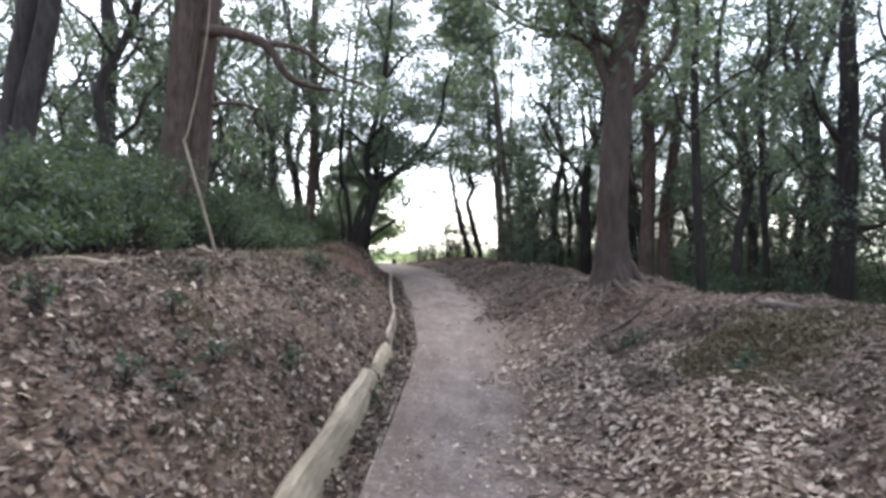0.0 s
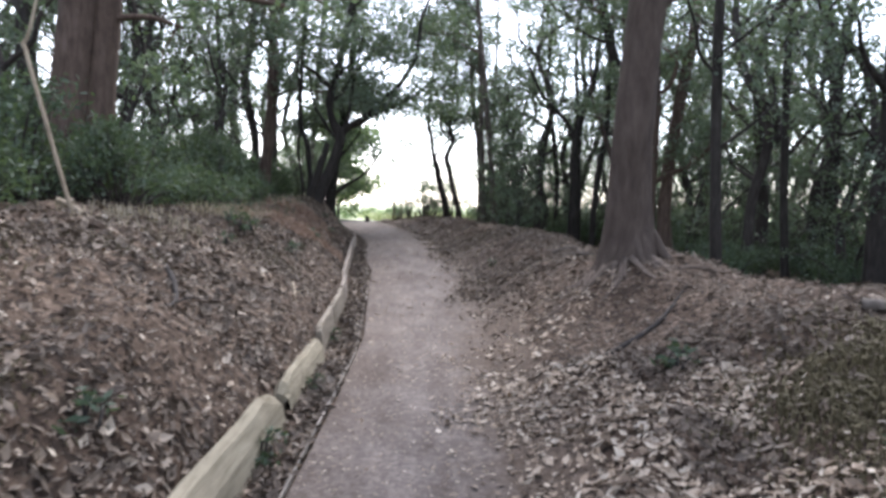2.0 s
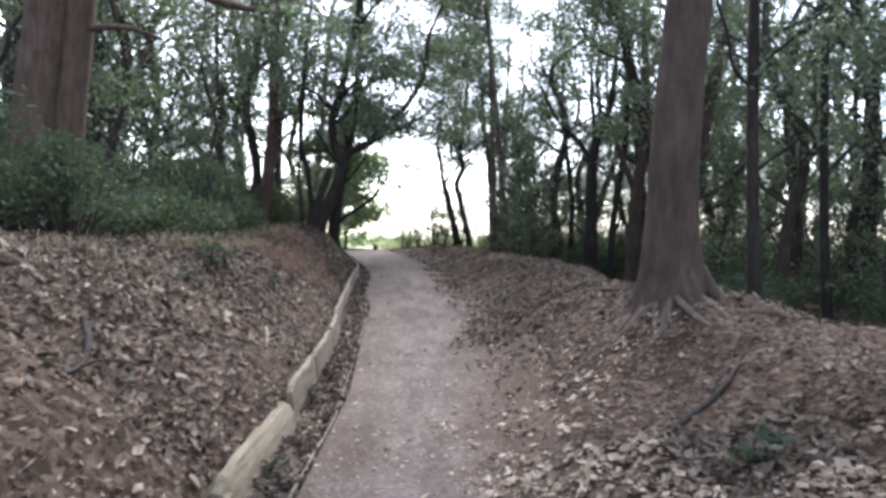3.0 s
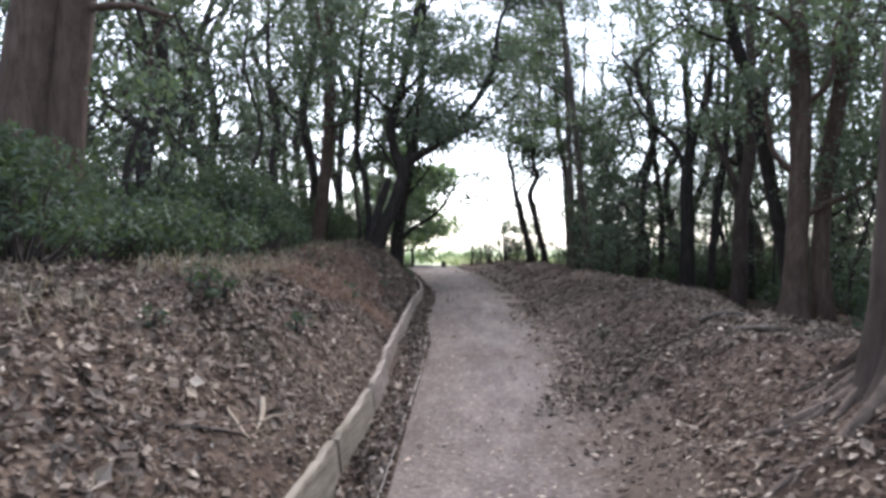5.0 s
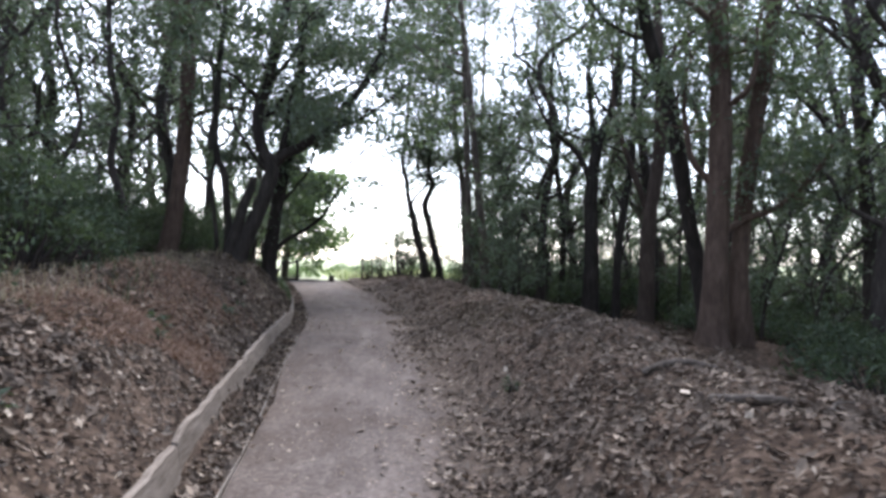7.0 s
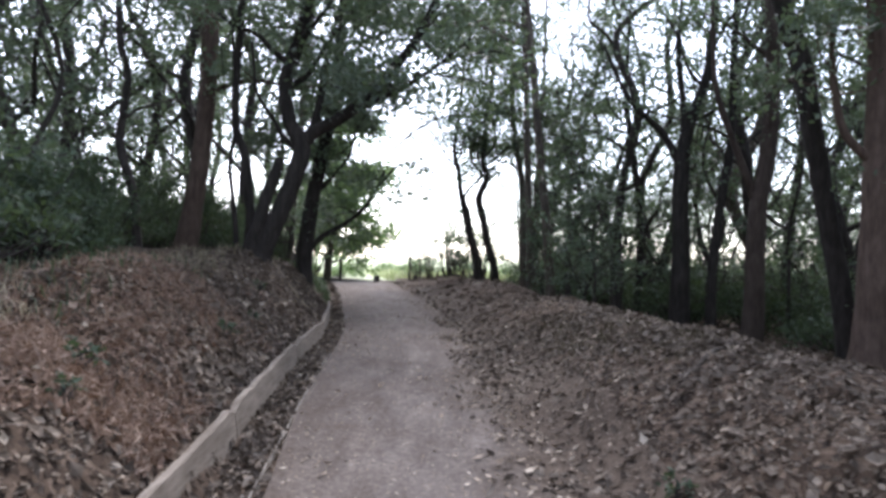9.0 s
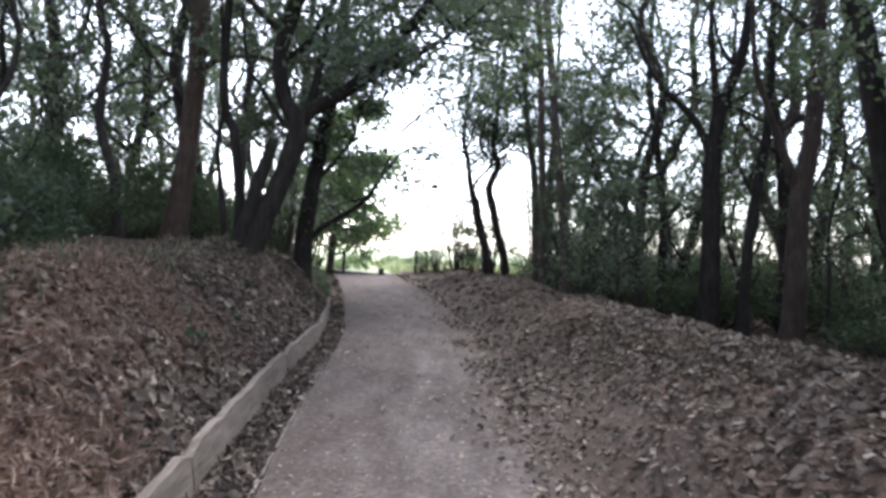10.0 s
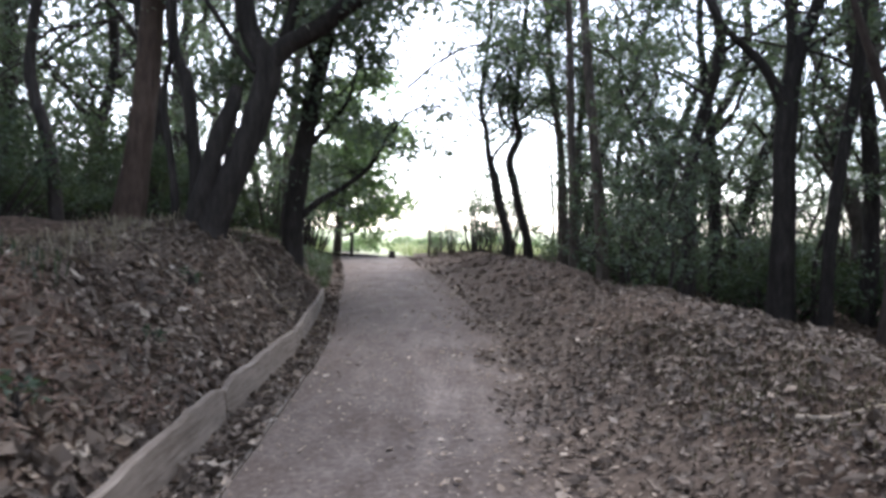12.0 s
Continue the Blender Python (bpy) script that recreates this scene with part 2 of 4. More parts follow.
def sweep(heap, pts, radii, sides=10, n=None, rough=0.07, seed=1, flare=0):
    """A limb: a tapered, uneven tube along a spline. radii: along the points. flare: extra root lobes at its foot."""
    pts = np.asarray(pts, float)
    n = n or max(4, (5 if sides > 6 else 3) * (len(pts) - 1) + 1)
    c = spline(pts, n)
    r = np.interp(np.linspace(0, 1, n), np.linspace(0, 1, len(radii)), radii)
    d = np.gradient(c, axis=0)
    d /= np.linalg.norm(d, axis=1)[:, None] + 1e-9
    ref = np.array([1.0, 0.13, 0.07]) if abs(d[0][0]) < 0.8 else np.array([0.1, 1.0, 0.07])
    u = np.cross(d, ref)
    u /= np.linalg.norm(u, axis=1)[:, None]
    w = np.cross(d, u)
    ang = np.linspace(0, 2 * np.pi, sides, endpoint=False)
    length = np.concatenate([[0], np.cumsum(np.linalg.norm(np.diff(c, axis=0), axis=1))])
    rr = r[:, None] * (1 + rough * bumps(3 * np.cos(ang)[None, :] + seed * 7.3, 3 * np.sin(ang)[None, :] + length[:, None] * 1.4, seed)
                       + 0.5 * rough * bumps(6 * np.cos(ang)[None, :] + seed, 6 * np.sin(ang)[None, :] + length[:, None] * 5, seed + 3))
    if flare:
        lobes = 0.55 + 0.45 * np.cos(5 * ang + seed) + 0.3 * np.cos(3 * ang + 2 * seed)
        rr = rr + flare * np.exp(-length / 0.22)[:, None] * lobes[None, :]
    v = c[:, None, :] + rr[:, :, None] * (np.cos(ang)[None, :, None] * u[:, None, :] + np.sin(ang)[None, :, None] * w[:, None, :])
    i, j = np.meshgrid(np.arange(n - 1), np.arange(sides), indexing="ij")
    a, b = i * sides + j, i * sides + (j + 1) % sides
    heap.add(v.reshape(-1, 3), np.stack([a, b, b + sides, a + sides], -1).reshape(-1, 4))
    return c, d


def leaf_quads(heap, centre, size, drop=0.3, slim=0.5):
    """A lozenge leaf round each centre, facing any way, tips hanging somewhat."""
    k = len(centre)
    axis = rng.normal(size=(k, 3))
    axis[:, 2] -= drop
    axis /= np.linalg.norm(axis, axis=1)[:, None]
    side = np.cross(axis, rng.normal(size=(k, 3)))
    side /= np.linalg.norm(side, axis=1)[:, None] + 1e-9
    s = (size * rng.uniform(0.65, 1.35, k))[:, None]
    v = np.stack([centre - axis * s * 0.5, centre + side * s * slim * 0.5, centre + axis * s * 0.5, centre - side * s * slim * 0.5], 1)
    heap.add(v.reshape(-1, 3), np.arange(4 * k).reshape(-1, 4))


def clump(heap, centre, radius, count, size, flat=0.6, slim=0.5):
    """A spray of leaves: dense at its heart, ragged at its rim."""
    p = rng.normal(size=(count, 3))
    p /= np.linalg.norm(p, axis=1)[:, None]
    p *= (rng.uniform(0, 1, count) ** 0.5)[:, None] * radius
    p[:, 2] *= flat
    leaf_quads(heap, p + np.asarray(centre), size, 0.3, slim)


# ---- the ground ----
EY = np.array([-400, -6, 3.7, 5, 7, 9, 11, 14, 15.5, 17, 19.5, 21.1, 22.7, 25, 27.3, 30, 37, 45, 60, 400.0])
EX = np.array([-0.4, -0.5, -0.5, -0.44, -0.38, -0.37, -0.5, -0.68, -0.88, -1.01, -1.2, -1.37, -1.64, -2.04, -2.43, -2.95, -4.4, -6.3, -10, -60.0])
PY = np.array([-400, -6, 4, 8, 12, 17, 23, 30, 37, 45, 60, 400.0])
PW = np.array([1.2, 1.2, 1.15, 1.1, 1.55, 1.75, 1.95, 2.2, 2.5, 3.0, 3.0, 3.0])
PZ = np.array([-0.3, -0.1, 0.0, 0.08, 0.2, 0.34, 0.42, 0.48, 0.5, 0.45, 0.3, 0.0])


def edge_x(y):
    """The path's edge on the side of the timber."""
    return np.interp(y, EY, EX)


# mounds and sags of the banks: place, reach along x and y, height
MOUNDS = ((2.3, 9.1, 0.75, 0.7, 0.14), (1.7, 7.0, 1.0, 1.2, 0.08), (1.9, 15.5, 0.8, 0.9, 0.17), (2.2, 12.3, 0.8, 0.8, -0.07), (-2.4, 16.6, 0.55, 0.9, 0.24),
          (-2.2, 11.5, 0.5, 0.8, 0.11), (-2.75, 21.1, 0.6, 0.8, 0.34), (-4.3, 19.2, 1.0, 1.4, -0.16), (-3.2, 25.6, 0.7, 1.4, 0.36), (1.3, 19.7, 0.6, 0.8, 0.08), (6.2, 20.0, 1.6, 2.0, 0.22))


def ground(x, y):
    x, y = np.asarray(x, float), np.asarray(y, float)
    e, w, zp = edge_x(y), np.interp(y, PY, PW), np.interp(y, PY, PZ)
    u, v = e - x, x - e - w
    # steep bank and plateau on the timber side
    left = np.interp(u, [0, 0.05, 0.33, 0.44, 1.0, 1.5, 2.1, 2.8, 8, 40], [-0.02, -0.045, -0.05, 0.14, 0.62, 0.98, 1.22, 1.28, 1.4, 1.6])
    left = np.where(u < 0.44, left, left * np.interp(y, [-5, 6, 8, 11, 14, 17, 20, 24, 33, 39, 46], [0.9, 0.98, 1.0, 0.88, 0.82, 0.83, 0.9, 0.88, 0.65, 0.25, 0.1]))
    # low ridge on the other side, and lower ground behind it
    crest = np.interp(y, [-5, 6, 10, 16, 24, 40], [3.3, 3.1, 1.6, 1.6, 1.4, 2.6])
    top = np.interp(y, [-5, 5, 8, 12, 16, 20, 30, 38, 46], [0.7, 0.72, 0.78, 0.62, 0.52, 0.5, 0.46, 0.25, 0.1])
    q = v / crest
    right = top * np.interp(q, [0, 0.12, 0.35, 0.75, 1.0, 1.25, 2.6, 6], [0, 0.06, 0.36, 0.85, 1.0, 0.95, 0.15, -0.2])
    right = right - 0.48 * np.clip((v - 1.9) / 2.6, 0, 1) * np.interp(y, [9, 13, 33, 37], [0, 1, 1, 0])
    z = zp + np.where(u > 0, left, np.where(v > 0, right, -0.03))
    off = np.clip(np.maximum(u - 0.3, v) / 0.6, 0, 1)
    far = np.clip((np.hypot(x, y - 15) - 60) / 100, 0, 1)
    z = z + off * (0.09 * bumps(x * 1.1, y * 1.1, 2) + 0.065 * bumps(x * 2.7, y * 2.7, 3) + 0.022 * bumps(x * 7, y * 7, 4))
    for mx, my, sx, sy, mh in MOUNDS:
        z = z + off * mh * np.exp(-((x - mx) / sx) ** 2 - ((y - my) / sy) ** 2)
    z = z + np.clip((y - 46) / 20, 0, 1) * (0.35 * bumps(x * 0.12, y * 0.12, 8) + 0.1)
    return z * (1 - far)


def gap_steps(*runs):
    out = []
    for a, b, step in runs:
        out.append(np.arange(a, b, step))
    return np.concatenate(out)


def sheet(name, gx, gy, mat, hgt):
    X, Y = np.meshgrid(gx, gy, indexing="ij")
    Z = hgt(X, Y)
    heap = Heap()
    nx, ny = X.shape
    i, j = np.meshgrid(np.arange(nx - 1), np.arange(ny - 1), indexing="ij")
    a = i * ny + j
    heap.add(np.stack([X, Y, Z], -1).reshape(-1, 3), np.stack([a, a + ny, a + ny + 1, a + 1], -1).reshape(-1, 4))
    return new(name, heap.mesh(name, mat))


gx = np.concatenate([[-2000, -500, -150, -80], gap_steps((-50, -12, 2), (-12, -5, 0.4), (-5, 5, 0.1), (5, 12, 0.4), (12, 50, 2)), [50, 80, 150, 500, 2000]])
gy = np.concatenate([[-2000, -500, -150, -60], gap_steps((-30, -2, 1), (-2, 26, 0.13), (26, 46, 0.25), (46, 80, 1.5)), [80, 110, 150, 250, 500, 2000]])
tagged(sheet("ground", gx, gy, M_SOIL, ground), "brown forest floor of leaf mould with banks beside the path", "ground", kind="structure")

# the trodden path: worn pale in its middle, lost in leaf mould at its sides
heap = Heap()
ys = gap_steps((-8, 30, 0.12), (30, 60, 0.4))
us = np.linspace(0, 1.35, 20)
e, w = edge_x(ys), np.interp(ys, PY, PW)
X = e[:, None] + 0.02 + w[:, None] * us[None, :]
Y = np.repeat(ys[:, None], len(us), 1)
Z = np.maximum(np.interp(Y, PY, PZ) + 0.012 + 0.006 * bumps(X * 4, Y * 4, 13), ground(X, Y) + 0.01)
n = len(us)
i, j = np.meshgrid(np.arange(len(ys) - 1), np.arange(n - 1), indexing="ij")
a = i * n + j
heap.add(np.stack([X, Y, Z], -1).reshape(-1, 3), np.stack([a, a + 1, a + n + 1, a + n], -1).reshape(-1, 4))
path = tagged(heap.part("path", M_PATH), "trodden grey-brown sandy footpath through the wood", "path", kind="structure")
across = path.data.attributes.new("across", "FLOAT", "POINT")
across.data.foreach_set("value", np.repeat(us[None, :], len(ys), 0).astype(np.float32).ravel())

# the open field beyond the wood, its daylight partly put into its colour
fx = np.concatenate([[-1800, -700, -300], gap_steps((-120, 121, 3)), [300, 700, 1800]])
fy = np.concatenate([gap_steps((40.5, 60, 1), (60, 260, 6)), [300, 600, 1200, 1900]])
tagged(sheet("field", fx, fy, M_FIELD, lambda x, y: ground(x, y) + 0.03 + 0.3 * np.clip((y - 52) / 15, 0, 1)), "pale green dune grass field beyond the trees, open daylight in its colour", "field", kind="structure")

# ---- timber edging ----
def rail(name, y0, y1, off0, off1, height, thick, mat, label, sink=0.05, tilt=0.0, round_top=False):
    """One length of timber laid along the foot of the bank."""
    thing = tagged(new(name), label, "path edging", "timber edging along the path")
    m = 20
    t = np.linspace(0, 1, m)
    y = y0 + (y1 - y0) * t
    x = np.interp(t, [0, 1], [edge_x(y0) - off0, edge_x(y1) - off1])
    z = np.interp(y, PY, PZ) - sink
    cx, cy, cz = x[0], y[0], z[0]
    thing.location = (cx, cy, cz)
    if round_top:
        prof = [(-thick, 0), (-thick * 0.98, height * 0.55), (-thick * 0.75, height * 0.85), (-thick * 0.4, height), (-thick * 0.1, height * 0.88), (0.01, height * 0.5), (0.015, 0)]
    else:
        prof = [(-thick, 0), (-thick, height - 0.008), (-thick + 0.008, height), (-0.008, height), (0, height - 0.008), (0, 0)]
    k = len(prof)
    heap = Heap()
    P = np.zeros((m, k, 3))
    for a, (px, pz) in enumerate(prof):
        wob = (0.022 if round_top else 0.006) * bumps(y * 2.3, np.full(m, a * 0.37), 21) + 0.006 * bumps(y * 9, np.full(m, a * 0.9), 22)
        P[:, a, 0] = x - cx + px - tilt * pz + wob
        P[:, a, 1] = y - cy
        P[:, a, 2] = z - cz + pz + wob * (pz > 0.05)
    chip = 0.012 * bumps(y * 3.1, 0 * y + 0.4, 23) + 0.012 * bumps(y * 8, 0 * y, 24)
    chip[0], chip[-1] = -rng.uniform(0.03, 0.07), -rng.uniform(0.02, 0.06)
    if height > 0.1:
        for a, (px, pz) in enumerate(prof):
            P[:, a, 2] += chip * min(1, max(0, pz / height - 0.4) * 2)
    i, j = np.meshgrid(np.arange(m - 1), np.arange(k), indexing="ij")
    q = i * k + j
    q2 = i * k + (j + 1) % k
    heap.add(P.reshape(-1, 3), np.stack([q, q + k, q2 + k, q2], -1).reshape(-1, 4))
    for row in (0, m - 1):
        for a in range(0, k - 2, 2):
            ids = [row * k, row * k + a + 1, row * k + a + 2, row * k + min(a + 3, k - 1)]
            heap.f.append(np.array([ids], dtype=np.int32))
    heap.part("timber", mat, thing, smooth=False)
    return thing


LOG, PALE, BROWN = "pale yellowish split log edging the bank", "weathered pale board set on edge below the bank", "weathered brown board set on edge below the bank"
rail("edging_log", 1.2, 6.62, 0.27, 0.27, 0.27, 0.13, M_TIMBER, LOG, round_top=True, tilt=0.15)
rail("edging_log", 6.82, 8.3, 0.29, 0.29, 0.21, 0.09, M_TIMBER, LOG, round_top=True, tilt=0.15)
rail("edging_board", 8.4, 9.6, 0.29, 0.3, 0.27, 0.05, M_PALE_BOARD, PALE, tilt=0.1)
rail("edging_board", 9.66, 10.9, 0.3, 0.26, 0.26, 0.05, M_PALE_BOARD, PALE, tilt=0.1)
rail("edging_board", 10.95, 12.15, 0.26, 0.3, 0.26, 0.05, M_BOARD, PALE, tilt=0.1)
rail("edging_board", 12.25, 15.0, 0.33, 0.32, 0.26, 0.05, M_BOARD, BROWN, tilt=0.08)
rail("edging_board", 15.03, 18.0, 0.32, 0.31, 0.26, 0.05, M_BOARD, BROWN, tilt=0.08)
rail("edging_board", 18.03, 20.3, 0.31, 0.25, 0.25, 0.05, M_BOARD, BROWN, tilt=0.08)
rail("edging_board", 20.33, 22.6, 0.25, 0.24, 0.24, 0.05, M_BOARD, BROWN, tilt=0.08)
rail("edging_board", 22.63, 24.6, 0.24, 0.24, 0.22, 0.05, M_BOARD, BROWN, tilt=0.08)
for y0, y1 in ((0.5, 4.6), (4.62, 8.4), (8.42, 12.5), (12.52, 16.6), (16.62, 20.5), (20.52, 24.5), (24.52, 29), (29.02, 33)):
    rail("edging_strip", y0, y1, 0.0, 0.0, 0.055, 0.01, M_EDGE, "thin pale timber strip along the path edge")

# ---- trees ----
def rest(x, y, sink=0.12):
    return float(ground(x, y)) - sink


def branch_out(start, way, length, bend, n=5):
    """Points of a limb that starts one way, wanders and lifts towards the light."""
    p, d = np.array(start, float), np.array(way, float)
    pts = [p.copy()]
    for _ in range(n):
        d = d / np.linalg.norm(d)
        p = p + d * length / n
        pts.append(p.copy())
        d = d + rng.normal(size=3) * bend + np.array([0, 0, 0.12])
    return np.array(pts)


def dress(crown, twig, pts, reach, clumps, leaves, size, start=0.35, radius=0.75):
    """Twigs off the outer part of a limb, each ending in a spray of leaves."""
    c = spline(pts, 40)
    for _ in range(clumps):
        a = c[int(rng.uniform(start, 1) * 39)]
        d = rng.normal(size=3)
        d[2] = d[2] * 0.6 + 0.15
        d /= np.linalg.norm(d)
        b = a + d * reach * rng.uniform(0.4, 1.0)
        sweep(twig, [a, (a + b) / 2 + rng.normal(size=3) * 0.08, b], [0.02, 0.013, 0.006], 3, 3, 0)
        clump(crown, b, radius * rng.uniform(0.6, 1.25), int(leaves * rng.uniform(0.6, 1.3)), size)


def tree(label, trunk, radii, limbs=(), bark=None, leaf=None, flare=0.0, sides=14, leaves=150, size=0.115, reach=1.15, spread=0.72, stems=(), name="tree", group=""):
    """A tree at its foot: trunk points relative to the foot, limbs as (points, r0, r1, dressed)."""
    bark, leaf = bark or M_BARK_DARK, leaf or M_LEAF
    thing = tagged(new(name), label, "tree", group)
    h = Heap()
    sweep(h, trunk, radii, sides, None, 0.07, int(rng.integers(1, 90)), flare)
    h.part("trunk", bark, thing)
    crown, twig = Heap(), Heap()
    for pts, r in stems:
        h = Heap()
        sweep(h, pts, r, 10, None, 0.08, int(rng.integers(1, 90)))
        h.part("stem", bark, thing)
    for pts, r0, r1, dressed in limbs:
        h = Heap()
        sweep(h, pts, [r0, (r0 + r1) / 2, r1], 8 if r0 > 0.09 else 6 if r0 > 0.03 else 4, None if r0 > 0.03 else 7, 0.08, int(rng.integers(1, 90)))
        h.part("limb", bark, thing)
        if dressed:
            dress(crown, twig, pts, reach, int(1.4 * dressed), leaves, size, 0.3, spread)
    if crown.n:
        tagged(crown.part("crown", leaf, thing, smooth=False), kind="stuff")
        tagged(twig.part("twig", bark, thing), kind="stuff")
    return thing


def put(thing, x, y, sink=0.12):
    thing.location = (x, y, rest(x, y, sink))
    return thing


def auto_limbs(trunk, first, count, length, r, dressed, bend=0.3, lift=0.5, away=None):
    c = spline(trunk, 60)
    out = []
    for k in range(count):
        s = first + (1 - first) * (k + rng.uniform(0, 0.8)) / count
        p = c[min(59, int(s * 59))]
        a = k * 2.4 + rng.uniform(0, 1)
        d = np.array([math.cos(a), math.sin(a), lift + rng.uniform(0, 0.5)])
        if away is not None:
            d[:2] += away
        ln = length * (1.15 - 0.6 * s) * rng.uniform(0.7, 1.2)
        out.append((branch_out(p, d, ln, bend), r * (1.1 - 0.6 * s), 0.015, dressed))
    return out


# stout tree on the low ridge, where roots spread over the ground
t = [(0, 0, -0.4), (0, 0, 0.0), (0, 0, 0.3), (0.0, 0, 0.7), (0.02, 0, 1.4), (0.09, 0, 2.4), (0.2, 0.05, 3.3), (0.55, 0.1, 4.6), (0.9, 0.2, 6.5), (1.1, 0.3, 9), (1.3, 0.3, 12)]
OAK_X, OAK_Y = 2.36, 9.2
oak_r = tree("stout tree with smooth reddish-brown bark and spreading roots on the ridge", t, [0.3, 0.28, 0.245, 0.215, 0.198, 0.188, 0.185, 0.17, 0.15, 0.12, 0.06],
             [([(0.02, 0, 2.6), (-0.2, 0.1, 3.3), (-0.35, 0.1, 4.4), (-0.6, 0.3, 6.5), (-1.2, 0.4, 9)], 0.085, 0.03, 7), ([(0.05, 0, 3.0), (-0.45, 0.4, 3.55), (-1.1, 0.7, 3.8), (-1.7, 0.9, 4.3)], 0.05, 0.015, 9)] + auto_limbs(t, 0.5, 6, 4.0, 0.1, 6),
             M_BARK_STOUT, flare=0.14, sides=28)
put(oak_r, OAK_X, OAK_Y, 0.02)


def root(a, reach, thick, climb, wander, mat):
    """A buttress root: leaves the trunk above the ground, runs out over the soil and sinks into it."""
    pts = []
    for s in np.linspace(0, 1, 9):
        b = a + wander * s * s + 0.16 * math.sin(5 * s + 9 * a)
        d = 0.1 + reach * s
        x, y = OAK_X + math.cos(b) * d, OAK_Y + math.sin(b) * d
        z = float(ground(x, y)) + climb * max(0, 1 - 2.6 * s) ** 1.8 + thick * (0.05 - 0.55 * s) - 0.02 * s * s + 0.02 * math.sin(13 * s + 5 * a)
        pts.append((x - OAK_X, y - OAK_Y, z - oak_r.location.z))
    h = Heap()
    sweep(h, pts, [thick * 0.8, thick, thick * 0.8, thick * 0.55, thick * 0.4, thick * 0.28, thick * 0.2, thick * 0.12], 9, 26, 0.3, int(10 * a) + 3)
    h.part("root", mat, oak_r)


for k in range(12):
    root(0.5 + k * 0.524 + rng.uniform(-0.12, 0.12), rng.uniform(0.5, 0.85), rng.uniform(0.06, 0.08), rng.uniform(0.34, 0.5), rng.uniform(-0.2, 0.2), M_BARK_STOUT)
for k in range(16):
    root(2.0 + k * 0.22 + rng.uniform(-0.1, 0.1), rng.uniform(0.9, 1.7), rng.uniform(0.03, 0.045), 0.05, rng.uniform(-0.35, 0.35), M_ROOT)

# double-stemmed giant on the plateau, hidden at its foot by bushes
t = [(-0.4, -0.02, 0), (-0.33, -0.02, 1.0), (-0.22, -0.02, 1.9), (-0.08, 0, 3.3), (0.08, 0, 4.9), (0.15, 0.1, 7), (0.2, 0.2, 10), (0.3, 0.2, 14)]
t2 = [(0.0, 0.14, 0), (0.06, 0.14, 1.0), (0.14, 0.14, 1.9), (0.28, 0.14, 3.3), (0.42, 0.16, 4.9), (0.7, 0.3, 7), (1.0, 0.3, 12)]
giant = tree("massive reddish-brown double-stemmed tree rising from bushes", t, [0.36, 0.32, 0.29, 0.28, 0.28, 0.24, 0.18, 0.07],
             [([(0.3, 0.05, 4.5), (0.8, -0.1, 4.45), (1.55, -0.2, 4.2), (2.0, -0.25, 3.6), (2.35, -0.2, 3.4), (3.1, -0.2, 3.25)], 0.13, 0.03, 0),
              ([(1.55, -0.2, 4.2), (2.3, -0.3, 4.05), (2.9, -0.3, 3.6), (3.6, -0.2, 3.35)], 0.06, 0.02, 2),
              ([(0.35, 0.1, 3.1), (0.9, 0.2, 3.15), (1.4, 0.2, 3.0)], 0.06, 0.02, 2)] + auto_limbs(t, 0.55, 6, 4.5, 0.12, 6),
             M_BARK_RED, flare=0.1, sides=22, stems=[(t2, [0.26, 0.24, 0.22, 0.21, 0.2, 0.17, 0.06])])
put(giant, -4.95, 12.8)

# tall leaning trunk by the bend
t = [(-0.05, 0, -0.1), (0, 0, 0.2), (0.13, 0, 1.0), (0.23, 0, 1.8), (0.3, 0, 2.6), (0.36, 0, 3.4), (0.38, 0, 5.2), (0.36, 0, 7), (0.4, 0, 9), (0.6, 0, 12)]
pine = tree("tall slightly leaning brown trunk on the bank", t, [0.28, 0.23, 0.19, 0.175, 0.165, 0.16, 0.15, 0.13, 0.1, 0.04],
            [([(0.38, 0, 5.0), (0.12, 0, 5.7), (-0.1, 0.1, 7.2)], 0.1, 0.04, 6), ([(0.38, 0, 5.1), (0.68, 0, 6.0), (0.85, 0.1, 7.6)], 0.09, 0.04, 6)] + auto_limbs(t, 0.55, 6, 3.2, 0.08, 6), M_BARK_RED, flare=0.07, sides=16)
put(pine, -4.85, 23.3)

# dark forked tree that arches over the path
t = [(0.02, 0, -0.1), (0.1, 0, 0.2), (0.27, 0, 0.6), (0.5, 0, 1.12), (0.66, 0, 1.6), (0.72, 0, 1.98), (0.52, 0, 2.35), (0.43, 0, 2.95), (0.58, 0, 3.5), (0.75, 0, 4.2), (1.1, 0, 6), (1.3, 0, 8.5)]
arch = [(0.68, 0, 1.9), (0.93, 0, 2.2), (1.43, -0.1, 2.45), (1.92, -0.2, 2.9), (2.5, -0.3, 3.55), (2.85, -0.3, 4.3), (2.95, -0.2, 5.2), (3.3, -0.2, 6.0)]
arch2 = [(1.43, -0.1, 2.45), (2.0, -0.4, 2.65), (2.7, -0.7, 2.95), (3.4, -0.8, 3.5)]
broken = [(-0.1, -0.08, -0.05), (-0.06, -0.08, 0.25), (0.07, -0.08, 0.65), (0.2, -0.06, 1.15), (0.32, 0.0, 1.52), (0.38, 0.03, 1.76)]
